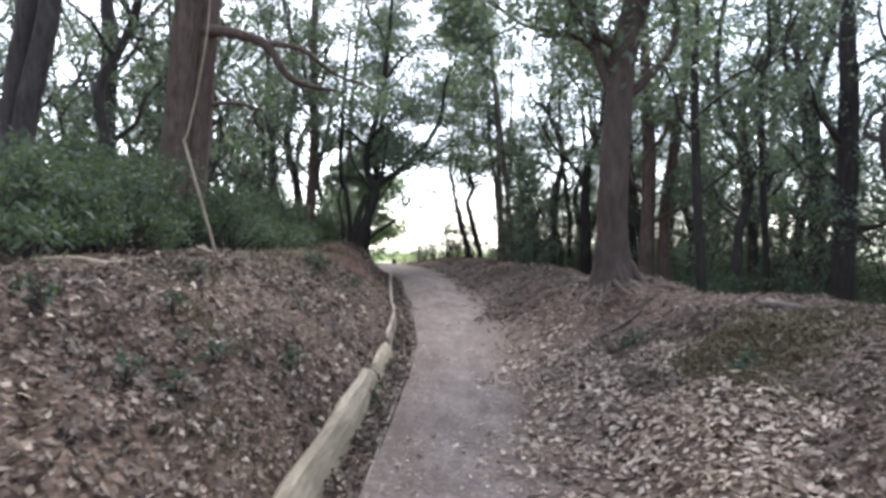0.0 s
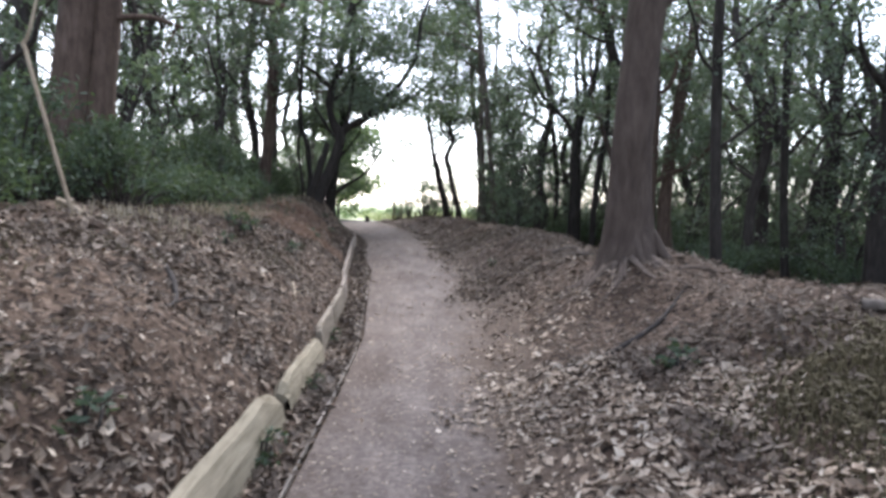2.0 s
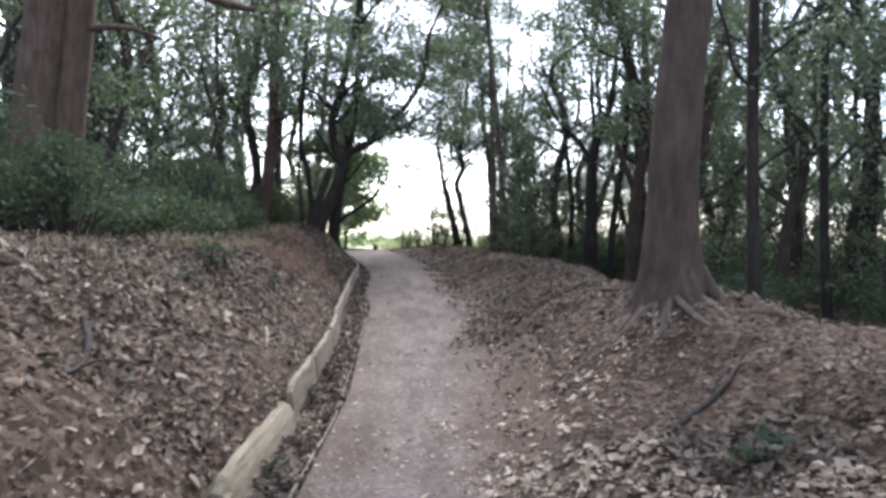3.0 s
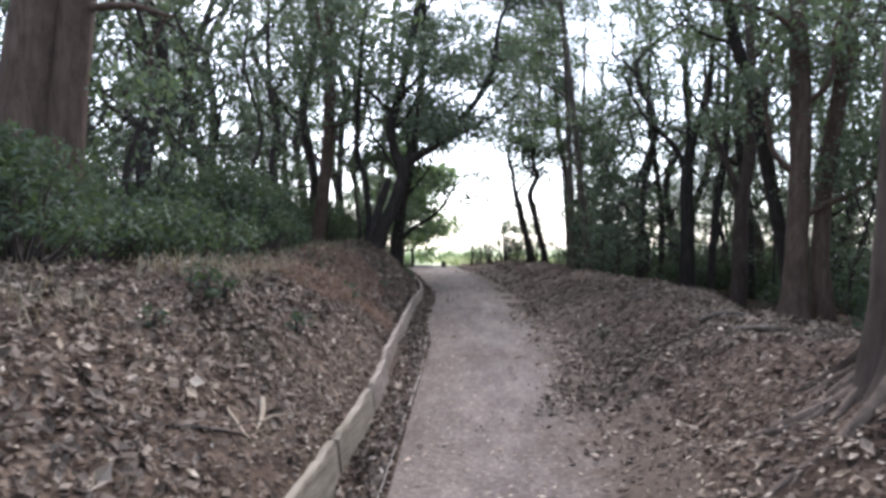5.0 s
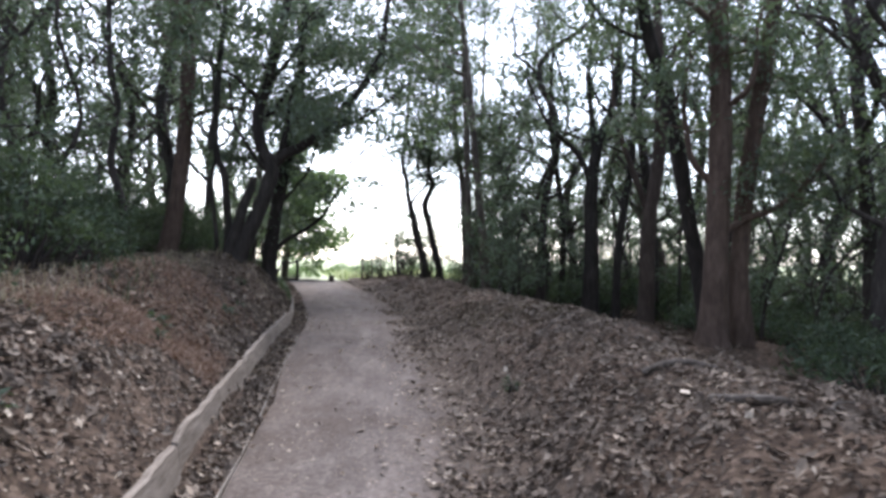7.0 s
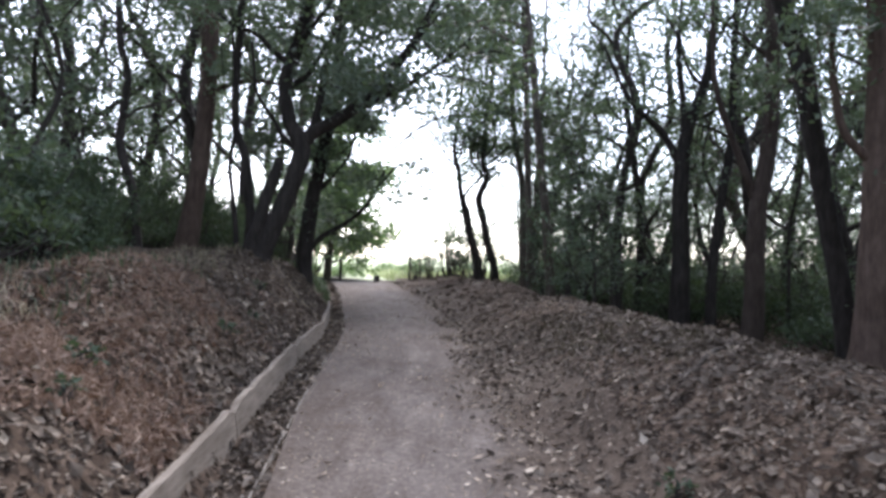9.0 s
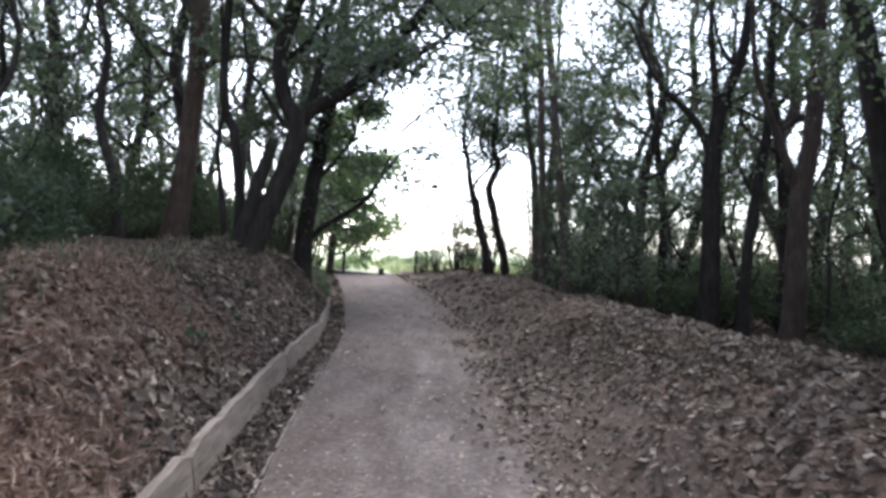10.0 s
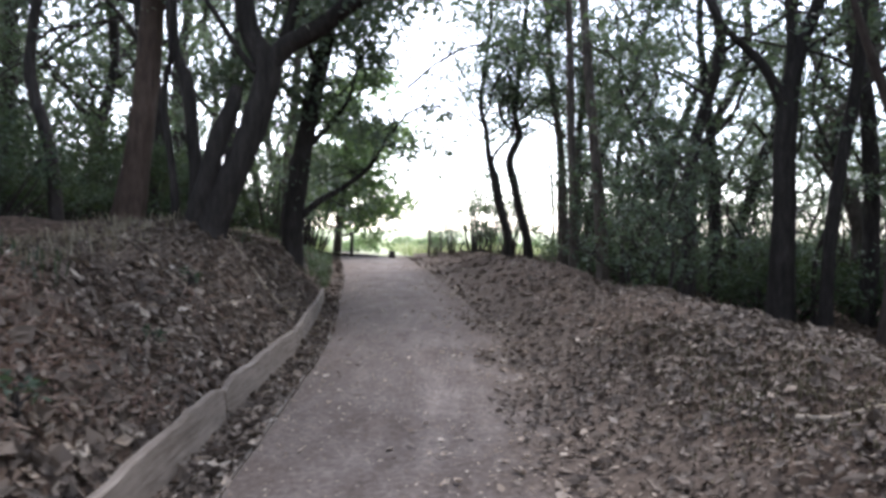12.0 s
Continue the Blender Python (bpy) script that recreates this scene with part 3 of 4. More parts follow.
slim1 = [(-0.16, 0.1, 0), (-0.11, 0.1, 0.75), (-0.16, 0.1, 1.35), (-0.23, 0.1, 1.85), (-0.36, 0.1, 2.15), (-0.4, 0.1, 2.6), (-0.38, 0.1, 3.4), (-0.3, 0.2, 5), (-0.1, 0.2, 7)]
slim2 = [(-0.26, 0, 0), (-0.32, 0, 0.7), (-0.37, 0, 1.1), (-0.43, 0, 1.55), (-0.41, 0, 1.85), (-0.36, 0, 2.3), (-0.5, 0.1, 4.2)]
oak = tree("dark forked tree with several stems arching over the path", t, [0.24, 0.18, 0.155, 0.145, 0.145, 0.14, 0.115, 0.11, 0.1, 0.09, 0.08, 0.04],
           [(arch, 0.12, 0.03, 15), (arch2, 0.05, 0.02, 10), ([(0.62, -0.1, 1.9), (0.42, -0.15, 2.15), (0.2, -0.15, 2.5), (0.02, -0.15, 2.8), (-0.1, -0.1, 3.6)], 0.045, 0.02, 0),
            ([(0.75, 0.1, 1.95), (0.95, 0.15, 2.6), (1.05, 0.2, 3.4), (1.3, 0.2, 4.6)], 0.08, 0.03, 6)]
           + auto_limbs(t, 0.62, 8, 3.0, 0.08, 6), M_BARK_BLACK, flare=0.06, sides=16,
           stems=[(broken, [0.13, 0.12, 0.112, 0.105, 0.095, 0.065]), (slim1, [0.085, 0.075, 0.07, 0.068, 0.065, 0.065, 0.06, 0.05, 0.03]), (slim2, [0.05, 0.042, 0.036, 0.034, 0.03, 0.028, 0.015])], size=0.1)
put(oak, -2.85, 21.1, 0.22)

# next tree along, with one long low limb
t = [(0, 0, -0.1), (0.03, 0, 0.1), (0.06, 0, 0.85), (0.19, 0, 1.8), (0.38, 0, 2.8), (0.56, 0, 3.7), (0.66, 0, 4.4), (0.8, 0, 6.5), (0.9, 0, 9)]
low = [(0.1, 0, 0.65), (0.45, 0, 1.0), (0.84, 0, 1.23), (1.33, 0, 1.6), (1.62, 0, 2.05), (1.8, 0, 2.5)]
tree_low = tree("dark leaning tree with one long low limb", t, [0.22, 0.2, 0.18, 0.16, 0.15, 0.14, 0.13, 0.09, 0.04],
                [(low, 0.075, 0.025, 5)] + auto_limbs(t, 0.35, 8, 3.0, 0.07, 9), M_BARK_BLACK, flare=0.05, size=0.11)
put(tree_low, -3.0, 25.3)

# slender crooked tree behind the leaning trunk
t = [(0.3, 0, 0), (0.2, 0, 1.1), (-0.08, 0, 2.05), (-0.05, 0, 2.7), (0.02, 0, 3.4), (-0.15, 0, 4.1), (-0.2, 0, 6), (0, 0, 8.5)]
put(tree("slender dark crooked tree among bushes", t, [0.1, 0.08, 0.072, 0.068, 0.066, 0.06, 0.05, 0.02], auto_limbs(t, 0.4, 7, 2.2, 0.035, 2), M_BARK_DARK, sides=10, leaves=90), -5.74, 22.6)

# twin stems and an old pine-like tree on the plateau
t = [(-0.3, 0, 0), (-0.2, 0, 1.9), (-0.02, 0, 2.8), (0.2, 0, 3.8), (0.5, 0.1, 6), (0.6, 0.1, 9)]
t2 = [(-0.5, 0.1, 0), (-0.45, 0.1, 1.9), (-0.36, 0.1, 2.8), (-0.2, 0.1, 3.8), (-0.1, 0.2, 6), (-0.3, 0.2, 9)]
put(tree("two dark leaning stems rising from bushes", t, [0.2, 0.17, 0.16, 0.15, 0.12, 0.04], auto_limbs(t, 0.85, 3, 2.4, 0.07, 3), M_BARK_DARK, sides=14, stems=[(t2, [0.19, 0.17, 0.16, 0.15, 0.12, 0.04])]), -6.0, 9.8)
t = [(0, 0, 0), (-0.1, 0, 3.0), (-0.06, 0, 5.1), (0, 0, 6.7), (-0.1, 0, 8), (0.1, 0, 11)]
put(tree("straight dark old tree with a long crooked limb", t, [0.34, 0.27, 0.26, 0.24, 0.2, 0.05],
         [([(-0.05, 0, 6.2), (0.8, -0.1, 6.6), (1.6, -0.1, 6.4), (2.1, -0.1, 6.9), (2.6, 0, 8.3)], 0.09, 0.03, 0), ([(-0.05, 0, 4.9), (-0.8, 0.1, 5.3), (-1.7, 0.1, 5.0), (-2.4, 0.2, 5.4)], 0.07, 0.02, 1)] + auto_limbs(t, 0.8, 3, 2.4, 0.08, 2), M_BARK_DARK, leaves=80), -10.5, 21.0)

# slim stems on the far ridge
for x, y, lean, r in ((1.34, 34.6, -0.9, 0.1), (1.5, 34.9, -0.2, 0.055), (2.0, 34.7, -0.5, 0.13)):
    t = [(0, 0, 0), (-0.1, 0, 0.9), (-0.36, 0, 1.8), (-0.52, 0.05, 2.6), (-0.68, 0, 3.3), (lean + 0.12, 0, 4.1), (lean - 0.05, 0, 4.8), (lean + 0.1, 0, 6.5), (lean + 0.3, 0, 9), (lean + 0.2, 0, 12.5)]
    put(tree("slim dark wavy tree on the far ridge", t, [r * 1.5, r * 1.1, r, r * 1.05, r, r * 0.8, r * 0.75, r * 0.6, r * 0.4, 0.03], auto_limbs(t, 0.5, 10, 3.0, 0.05, 5) + auto_limbs(t, 0.16, 5, 0.9, 0.025, 1), M_BARK_BLACK, leaves=80, size=0.105, reach=0.8, group="slim trees at the edge of the wood"), x, y)

# spreading clump of stems
for k, (x, lean) in enumerate(((3.1, -0.5), (3.45, 0.15), (3.8, 1.3))):
    t = [(0, 0, 0), (lean * 0.15, 0, 2), (lean * 0.4, 0, 4), (lean * 1.0, 0, 6), (lean * 1.5, 0, 9), (lean * 1.8, 0, 13.5)]
    put(tree("slim grey stem of a spreading clump", t, [0.19, 0.16, 0.13, 0.09, 0.06, 0.03], auto_limbs(t, 0.4, 13, 3.4, 0.05, 5), M_BARK_GREY, leaves=110, size=0.115, group="slim trees at the edge of the wood"), x, 34.9 + 0.2 * k)

# trees behind the low ridge
t = [(-0.1, 0, -0.1), (-0.08, 0, 0.2), (-0.05, 0, 1.05), (-0.03, 0, 2.05), (0.03, 0, 4.0), (-0.03, 0, 5.6), (-0.1, 0, 8.5), (0, 0, 12)]
right_stem = [(0.6, 0.3, -0.1), (0.56, 0.3, 0.6), (0.53, 0.3, 1.25), (0.57, 0.3, 2.1), (0.67, 0.3, 3.1), (0.9, 0.3, 4.65), (1.15, 0.3, 6.2), (1.4, 0.3, 9)]
ra = tree("reddish-brown tree with two close stems behind the ridge", t, [0.34, 0.28, 0.22, 0.2, 0.19, 0.17, 0.12, 0.05], auto_limbs(t, 0.42, 8, 3.2, 0.09, 8), M_BARK_RED, flare=0.1, sides=18, leaves=130,
          stems=[(right_stem, [0.26, 0.2, 0.165, 0.158, 0.158, 0.146, 0.13, 0.06])])
put(ra, 6.0, 19.3)
t = [(0, 0, 0), (0.02, 0, 2), (0.0, 0, 3.6), (0.15, 0, 4.8), (0.6, 0, 6.2), (0.8, 0, 9)]
rc = tree("dark forked tree behind the ridge", t, [0.25, 0.19, 0.18, 0.14, 0.1, 0.04],
          [([(0, 0, 3.8), (-0.4, 0, 4.6), (-1.2, 0, 5.4), (-1.8, 0, 6.6)], 0.1, 0.03, 3), ([(0, 0, 3.7), (0.05, 0, 5), (-0.1, 0, 6.5), (0, 0, 8.5)], 0.11, 0.03, 3)] + auto_limbs(t, 0.55, 4, 2.6, 0.07, 3), M_BARK_BLACK, leaves=90)
put(rc, 5.5, 25.5)


def forest_tree(label, x, y, t, r, limbs=(), bark=None, first=0.58, count=5, reach=3.0, dressed=3, away=None):
    """One of the single trunks that stand out behind the ridge."""
    put(tree(label, t, r, list(limbs) + auto_limbs(t, first, count, reach, r[0] * 0.35, dressed, away=away), bark or M_BARK_BLACK, flare=0.05, sides=14, leaves=95), x, y)


forest_tree("dark trunk leaning towards the path", 6.0, 20.7, [(0.55, 0, -0.1), (0.46, 0, 0.35), (0.3, 0, 1.45), (0.12, 0, 2.3), (-0.08, 0, 3.4), (-0.32, 0, 4.7), (-0.6, 0, 5.6), (-0.85, 0, 6.5), (-1.2, 0, 8.5), (-1.3, 0, 11)],
            [0.21, 0.175, 0.155, 0.15, 0.15, 0.155, 0.14, 0.12, 0.09, 0.04], first=0.68, count=7, reach=4.2, dressed=8, away=np.array([-0.9, -0.1]))
forest_tree("brown trunk with a forked limb behind the ridge", 6.45, 23.7, [(-0.15, 0, -0.2), (-0.08, 0, 0.9), (-0.07, 0, 2.0), (-0.02, 0, 2.95), (0.16, 0, 4.1), (0.22, 0, 5.2), (0.2, 0, 6.3), (0.1, 0, 8.5), (0.2, 0, 11)],
            [0.24, 0.2, 0.19, 0.175, 0.155, 0.14, 0.13, 0.09, 0.04], [([(-0.04, 0, 2.85), (-0.4, 0, 3.8), (-0.72, 0, 4.65), (-0.93, 0, 5.4), (-1.0, 0, 7)], 0.09, 0.03, 3)], M_BARK_STOUT, dressed=2)
forest_tree("dark stem leaning away from the path", 6.2, 30.3, [(-0.1, 0, -0.1), (0.12, 0, 0.6), (0.37, 0, 1.5), (0.67, 0, 2.5), (0.97, 0, 3.6), (1.28, 0, 4.4), (1.6, 0, 6.5), (1.7, 0, 9)],
            [0.19, 0.165, 0.15, 0.14, 0.13, 0.12, 0.09, 0.03])
forest_tree("slim dark wavy stem behind the ridge", 5.45, 28.7, [(0.04, 0, -0.1), (0.06, 0, 1.5), (0.06, 0, 2.7), (-0.11, 0, 4.2), (-0.3, 0, 5.4), (-0.4, 0, 6.5), (-0.3, 0, 9)],
            [0.12, 0.1, 0.095, 0.09, 0.085, 0.07, 0.03])
forest_tree("dark trunk among undergrowth", 6.1, 25.1, [(0, 0, -0.2), (-0.03, 0, 0.9), (0.03, 0, 2.1), (0.18, 0, 3.35), (0.36, 0, 4.6), (0.4, 0, 7), (0.6, 0, 10)],
            [0.13, 0.105, 0.1, 0.095, 0.09, 0.07, 0.03], dressed=2)
forest_tree("slim straight dark stem behind the stout tree", 5.6, 14.5, [(0.08, 0, -0.1), (0.07, 0, 0.7), (0.01, 0, 2.0), (-0.04, 0, 3.3), (-0.07, 0, 4.9), (-0.04, 0, 6.5), (0.1, 0, 9.5)],
            [0.13, 0.11, 0.1, 0.095, 0.09, 0.08, 0.03], first=0.45, count=6, dressed=5)
forest_tree("slim dark stem with a kinked top", 8.2, 17.0, [(0.25, 0, -0.1), (0.16, 0, 0.6), (0.05, 0, 2.5), (0.0, 0, 4.6), (0.01, 0, 6.0), (0.22, 0, 6.9), (0.1, 0, 9)],
            [0.11, 0.095, 0.085, 0.08, 0.075, 0.06, 0.02], [([(0.01, 0, 5.9), (0.7, 0, 5.6), (1.3, 0, 5.2)], 0.03, 0.01, 1)], first=0.6, count=5)
forest_tree("thick dark trunk behind low bushes", 8.9, 14.6, [(-0.12, 0, -0.1), (-0.1, 0, 0.4), (-0.07, 0, 1.7), (0.04, 0, 3.5), (0.07, 0, 5.4), (0.05, 0, 6.7), (0.1, 0, 10)],
            [0.3, 0.25, 0.235, 0.22, 0.2, 0.17, 0.05], first=0.35)
forest_tree("dark tree with a wide fork against the sky", 11.6, 21.0, [(0.2, 0, -0.1), (0.2, 0, 2), (0.21, 0, 4.4), (0.22, 0, 6.0), (0.5, 0, 7.2), (0.8, 0, 8.6), (0.9, 0, 10.5)],
            [0.24, 0.2, 0.19, 0.17, 0.11, 0.09, 0.03], [([(0.22, 0, 5.9), (-0.05, 0, 6.7), (-0.48, 0, 8.2), (-0.6, 0, 9.6)], 0.12, 0.04, 2), ([(0.2, 0, 5.4), (-0.7, 0, 6.1), (-1.6, 0, 6.5), (-2.2, 0, 7.2)], 0.06, 0.02, 1)], first=0.75, count=4)

# tall trees at the end of the wood whose crowns meet over the path
for x, y, lean in ((3.1, 28.6, -0.7), (2.9, 31.5, -0.3), (-4.6, 30.5, 0.5)):
    t = [(0, 0, 0), (lean * 0.2, 0, 2), (lean * 0.5, 0.1, 4), (lean * 0.8, 0, 6), (lean * 1.3, 0, 9), (lean * 1.8, 0, 11.5), (lean * 2.2, 0, 13.5)]
    over = np.array([math.copysign(1.7, lean), -0.3])
    put(tree("slender grey tree with a light crown reaching over the path", t, [0.15, 0.12, 0.11, 0.1, 0.08, 0.05, 0.03],
             auto_limbs(t, 0.55, 12, 5.0, 0.05, 8, 0.3, 0.35, over), M_BARK_GREY, M_LEAF, sides=9, leaves=135, size=0.12, group="slim trees at the edge of the wood"), x, y)

# ---- background wood: a few kinds, copied ----
def in_glade(x, y, width):
    """Open strips of low ground that run from the path to the feet of the large trees."""
    for ax, ay, bx, by in ((6.0, 19.0, 1.5, 11.0), (6.4, 19.0, 2.5, 9.0), (6.0, 20.4, 2.0, 12.5), (5.5, 25.2, 1.5, 14.5), (6.3, 23.4, 2.5, 13.0), (-4.85, 22.8, -1.5, 13.5), (-2.85, 20.8, -1.2, 15.0), (5.6, 14.2, 1.2, 3.0), (8.2, 16.6, 2.0, 3.0), (8.9, 14.2, 2.5, 4.0)):
        s = min(1, max(0, ((x - ax) * (bx - ax) + (y - ay) * (by - ay)) / ((bx - ax) ** 2 + (by - ay) ** 2)))
        if math.hypot(x - ax - s * (bx - ax), y - ay - s * (by - ay)) < width:
            return True
    return False


def slim_kind(height, wave, r, bark, first, limbs, leaves, size):
    zs = np.linspace(0, height, 7)
    t = [(0, 0, 0)] + [(rng.normal() * wave * z / height * 2, rng.normal() * wave * z / height * 2, z) for z in zs[1:]]
    return tree("slender dark woodland tree with an airy evergreen crown", t, [r * 1.3, r, r * 0.9, r * 0.8, r * 0.6, r * 0.4, 0.03],
                auto_limbs(t, first, limbs, height * 0.28, r * 0.5, 4, 0.35), bark, sides=9, leaves=leaves, size=size, reach=1.1, spread=0.62, group="trees of the wood")


kinds = [slim_kind(11, 0.35, 0.13, M_BARK_DARK, 0.2, 10, 54, 0.118), slim_kind(13, 0.25, 0.17, M_BARK_DARK, 0.22, 11, 54, 0.118), slim_kind(9, 0.45, 0.09, M_BARK_DARK, 0.15, 9, 54, 0.118),
         slim_kind(12, 0.4, 0.2, M_BARK_GREY, 0.2, 13, 60, 0.118), slim_kind(8, 0.5, 0.08, M_BARK_GREY, 0.1, 10, 58, 0.118),
         slim_kind(12, 0.4, 0.14, M_BARK_DARK, 0.2, 13, 72, 0.115)]
spots = [(8.4, 31.5), (10.2, 27), (12, 25), (4.6, 27.5), (7.6, 26.6), (9.3, 20), (10.5, 23.5), (5.2, 30), (6.6, 31.5), (4.6, 33), (8.6, 29), (11, 28), (9.2, 13),
         (9.5, 16.5), (11, 20), (8.0, 18), (12.5, 22), (10.8, 17.5), (-9.6, 15), (-7.2, 14.6), (-6.6, 17.8), (-7.6, 22), (-5.9, 26), (-7.6, 27.5), (-9, 19), (-6.2, 31), (-10.5, 25), (-8.4, 33)]
KIND_AT = dict(zip(spots, (2, 0, 0, 0, 0, 1, 0, 2, 0, 2, 3, 0, 0, 2, 1, 0, 2, 4, 3, 0, 0, 2, 4, 2, 0, 2, 3, 0)))
for _ in range(400):
    if len(spots) > 90:
        break
    side = 1 if rng.uniform() < 0.28 else -1
    x = side * rng.uniform(9.5, 22) if side > 0 else -rng.uniform(6, 22)
    y = rng.uniform(-14, 42)
    if (y < 6 and abs(x) < 6) or (side < 0 and 1 < y < 13.5 and x > -11):
        continue
    if side > 0 and (y > 36 and x < 7):
        continue
    if min((x - a) ** 2 + (y - b) ** 2 for a, b in spots) > 3.2:
        spots.append((x, y))
spots = [p for p in spots if not (3 < p[0] < 14 and 10 < p[1] < 24 and p[0] > 9.6 and p not in [(11, 20), (12.5, 22)])] + [(-13, 26)]
used = set()
for x, y in spots:
    if x < -8 and -0.8 < x / y < -0.36 and y < 22:
        continue
    kind = KIND_AT.get((x, y), int(rng.integers(0, 5)))
    if (x < -5 and y > 21) or (9 < x < 12.5 and 19 < y < 26):
        kind = 5
    m = pose(x, y, rest(x, y), 0, 0, rng.uniform(0, 360)) @ Matrix.Scale(rng.uniform(0.85, 1.2), 4)
    if kind not in used:
        kinds[kind].matrix_basis = m
        used.add(kind)
    else:
        c = copy_thing(kinds[kind], m)
        c.matrix_basis = m

# ---- saplings that fill the lower wood ----
def sapling_kind(height, wave):
    zs = np.linspace(0, height, 6)
    t = [(0, 0, 0)] + [(rng.normal() * wave * z / height, rng.normal() * wave * z / height, z) for z in zs[1:]]
    return tree("thin dark sapling with sparse evergreen leaves", t, [0.05, 0.04, 0.035, 0.03, 0.02, 0.01], auto_limbs(t, 0.08, 12, 1.25, 0.016, 3, 0.3), M_BARK_DARK, sides=6, leaves=36, size=0.105, reach=0.6, spread=0.45,
                name="sapling", group="saplings of the lower wood")


sap_kinds = [sapling_kind(5.5, 0.5), sapling_kind(4.5, 0.7), sapling_kind(6.5, 0.4), sapling_kind(3.2, 0.5)]
saps = []
for _ in range(900):
    right = rng.uniform() < 0.7
    x, y = (rng.uniform(3, 17), rng.uniform(12, 41)) if right else (-rng.uniform(4.6, 16), rng.uniform(9, 38))
    off = (x - float(edge_x(y)) - float(np.interp(y, PY, PW))) if right else float(edge_x(y)) - x
    if off < (3.4 if right else 3.6) or (not right and y < 15 and x > -9) or len(saps) > 135 or in_glade(x, y, 1.0):
        continue
    if min([(x - a) ** 2 + (y - b) ** 2 for a, b in saps + spots] + [99]) > 1.3:
        saps.append((x, y))
used = set()
for x, y in saps:
    kind = int(rng.integers(0, 4))
    m = pose(x, y, rest(x, y), 0, 0, rng.uniform(0, 360)) @ Matrix.Scale(rng.uniform(0.8, 1.25), 4)
    if kind not in used:
        sap_kinds[kind].matrix_basis = m
        used.add(kind)
    else:
        copy_thing(sap_kinds[kind], m).matrix_basis = m

# ---- bushes ----
def bush_kind(label, height, width, clumps, leaves, size, leaf, group, drop=0.5, ball=0.42):
    thing = tagged(new("bush"), label, "bush", group)
    stem, crown = Heap(), Heap()
    for _ in range(clumps):
        a, r = rng.uniform(0, 6.28), width * rng.uniform(0, 1) ** 0.6
        top = np.array([math.cos(a) * r, math.sin(a) * r, height * rng.uniform(0.3, 1.0) * (1 - 0.4 * (r / width) ** 2)])
        foot = np.array([top[0] * 0.35, top[1] * 0.35, 0])
        sweep(stem, [foot, (foot + top) / 2 + rng.normal(size=3) * 0.06, top], [0.018, 0.012, 0.005], 3, 4, 0)
        clump(crown, top, ball * rng.uniform(0.7, 1.3), int(leaves * rng.uniform(0.7, 1.3)), size, 0.7, 0.36)
    tagged(stem.part("stem", M_BARK_DARK, thing), kind="stuff")
    tagged(crown.part("foliage", leaf, thing, smooth=False), kind="stuff")
    return thing


bush_kinds = [bush_kind("dense dark green evergreen bush on the forest floor", h, w, c, 70, s, M_LEAF_BUSH, "bushes of the undergrowth", 0.5, 0.33) for h, w, c, s in ((1.2, 0.95, 44, 0.088), (1.5, 1.1, 52, 0.092), (0.85, 0.85, 30, 0.084))]
bspots = []
for _ in range(900):
    x, y = rng.uniform(-11, -2.6), rng.uniform(5.5, 33)
    near = float(edge_x(y)) - x
    if near < (2.7 if y < 14 else 2.9 if y < 20 else 2.4) or (20.5 < y < 27.5 and near < 2.6) or in_glade(x, y, 1.15) or (x > -4.1 and y < 9.6):
        continue
    if min([(x - a) ** 2 + (y - b) ** 2 for a, b in bspots] + [9]) > (1.0 if near < 5 else 3.0):
        bspots.append((x, y))
for _ in range(700):
    x, y = rng.uniform(3, 18), rng.uniform(3, 42)
    v = x - float(edge_x(y)) - float(np.interp(y, PY, PW))
    if v < (4.6 if y < 9 else 5.4 if y < 30 else 4.0) or (y < 8 and x < 6.5) or in_glade(x, y, 1.1):
        continue
    if min([(x - a) ** 2 + (y - b) ** 2 for a, b in bspots] + [9]) > (3.2 if y < 20 else 2.3):
        bspots.append((x, y))
used = set()
for x, y in bspots:
    kind = int(rng.integers(0, 3)) if x < 0 else 2
    m = pose(x, y, rest(x, y, 0.03), 0, 0, rng.uniform(0, 360)) @ Matrix.Scale(rng.uniform(0.75, 1.15) if x < 0 else rng.uniform(0.7, 1.2) * (1.0 if y < 22 else 1.4), 4)
    if kind not in used:
        bush_kinds[kind].matrix_basis = m
        used.add(kind)
    else:
        copy_thing(bush_kinds[kind], m).matrix_basis = m

# ---- the way out of the wood ----
t = [(0, 0, 0), (0.1, 0, 1.5), (0.2, 0, 3), (0.3, 0, 5.5)]
bright = tree("bright green leafy tree at the edge of the wood", t, [0.14, 0.11, 0.09, 0.03], auto_limbs(t, 0.15, 14, 2.2, 0.05, 7, 0.35, 0.0), M_BARK_GREY, M_LEAF_BRIGHT, leaves=105, size=0.2, reach=0.9, spread=0.7)
put(bright, -5.35, 41.0).scale = (1.4, 1.3, 1.25)


def fence_post(x, y, h, r, label, mat, name="post", cat="post"):
    thing = tagged(new(name), label, cat)
    heap = Heap()
    sweep(heap, [(0, 0, -0.1), (0.01, 0, h * 0.5), (0, 0.01, h)], [r, r * 0.97, r * 0.94], 12, 8, 0.05, 5)
    top = Heap()
    sweep(top, [(0, 0.01, h - 0.004), (0, 0.01, h + 0.012), (0, 0.01, h + 0.018)], [r * 0.95, r * 0.8, 0.002], 12, 5, 0.02, 5)
    heap.part("shaft", mat, thing)
    top.part("cap", mat, thing)
    thing.location = (x, y, float(ground(x, y)))
    return thing


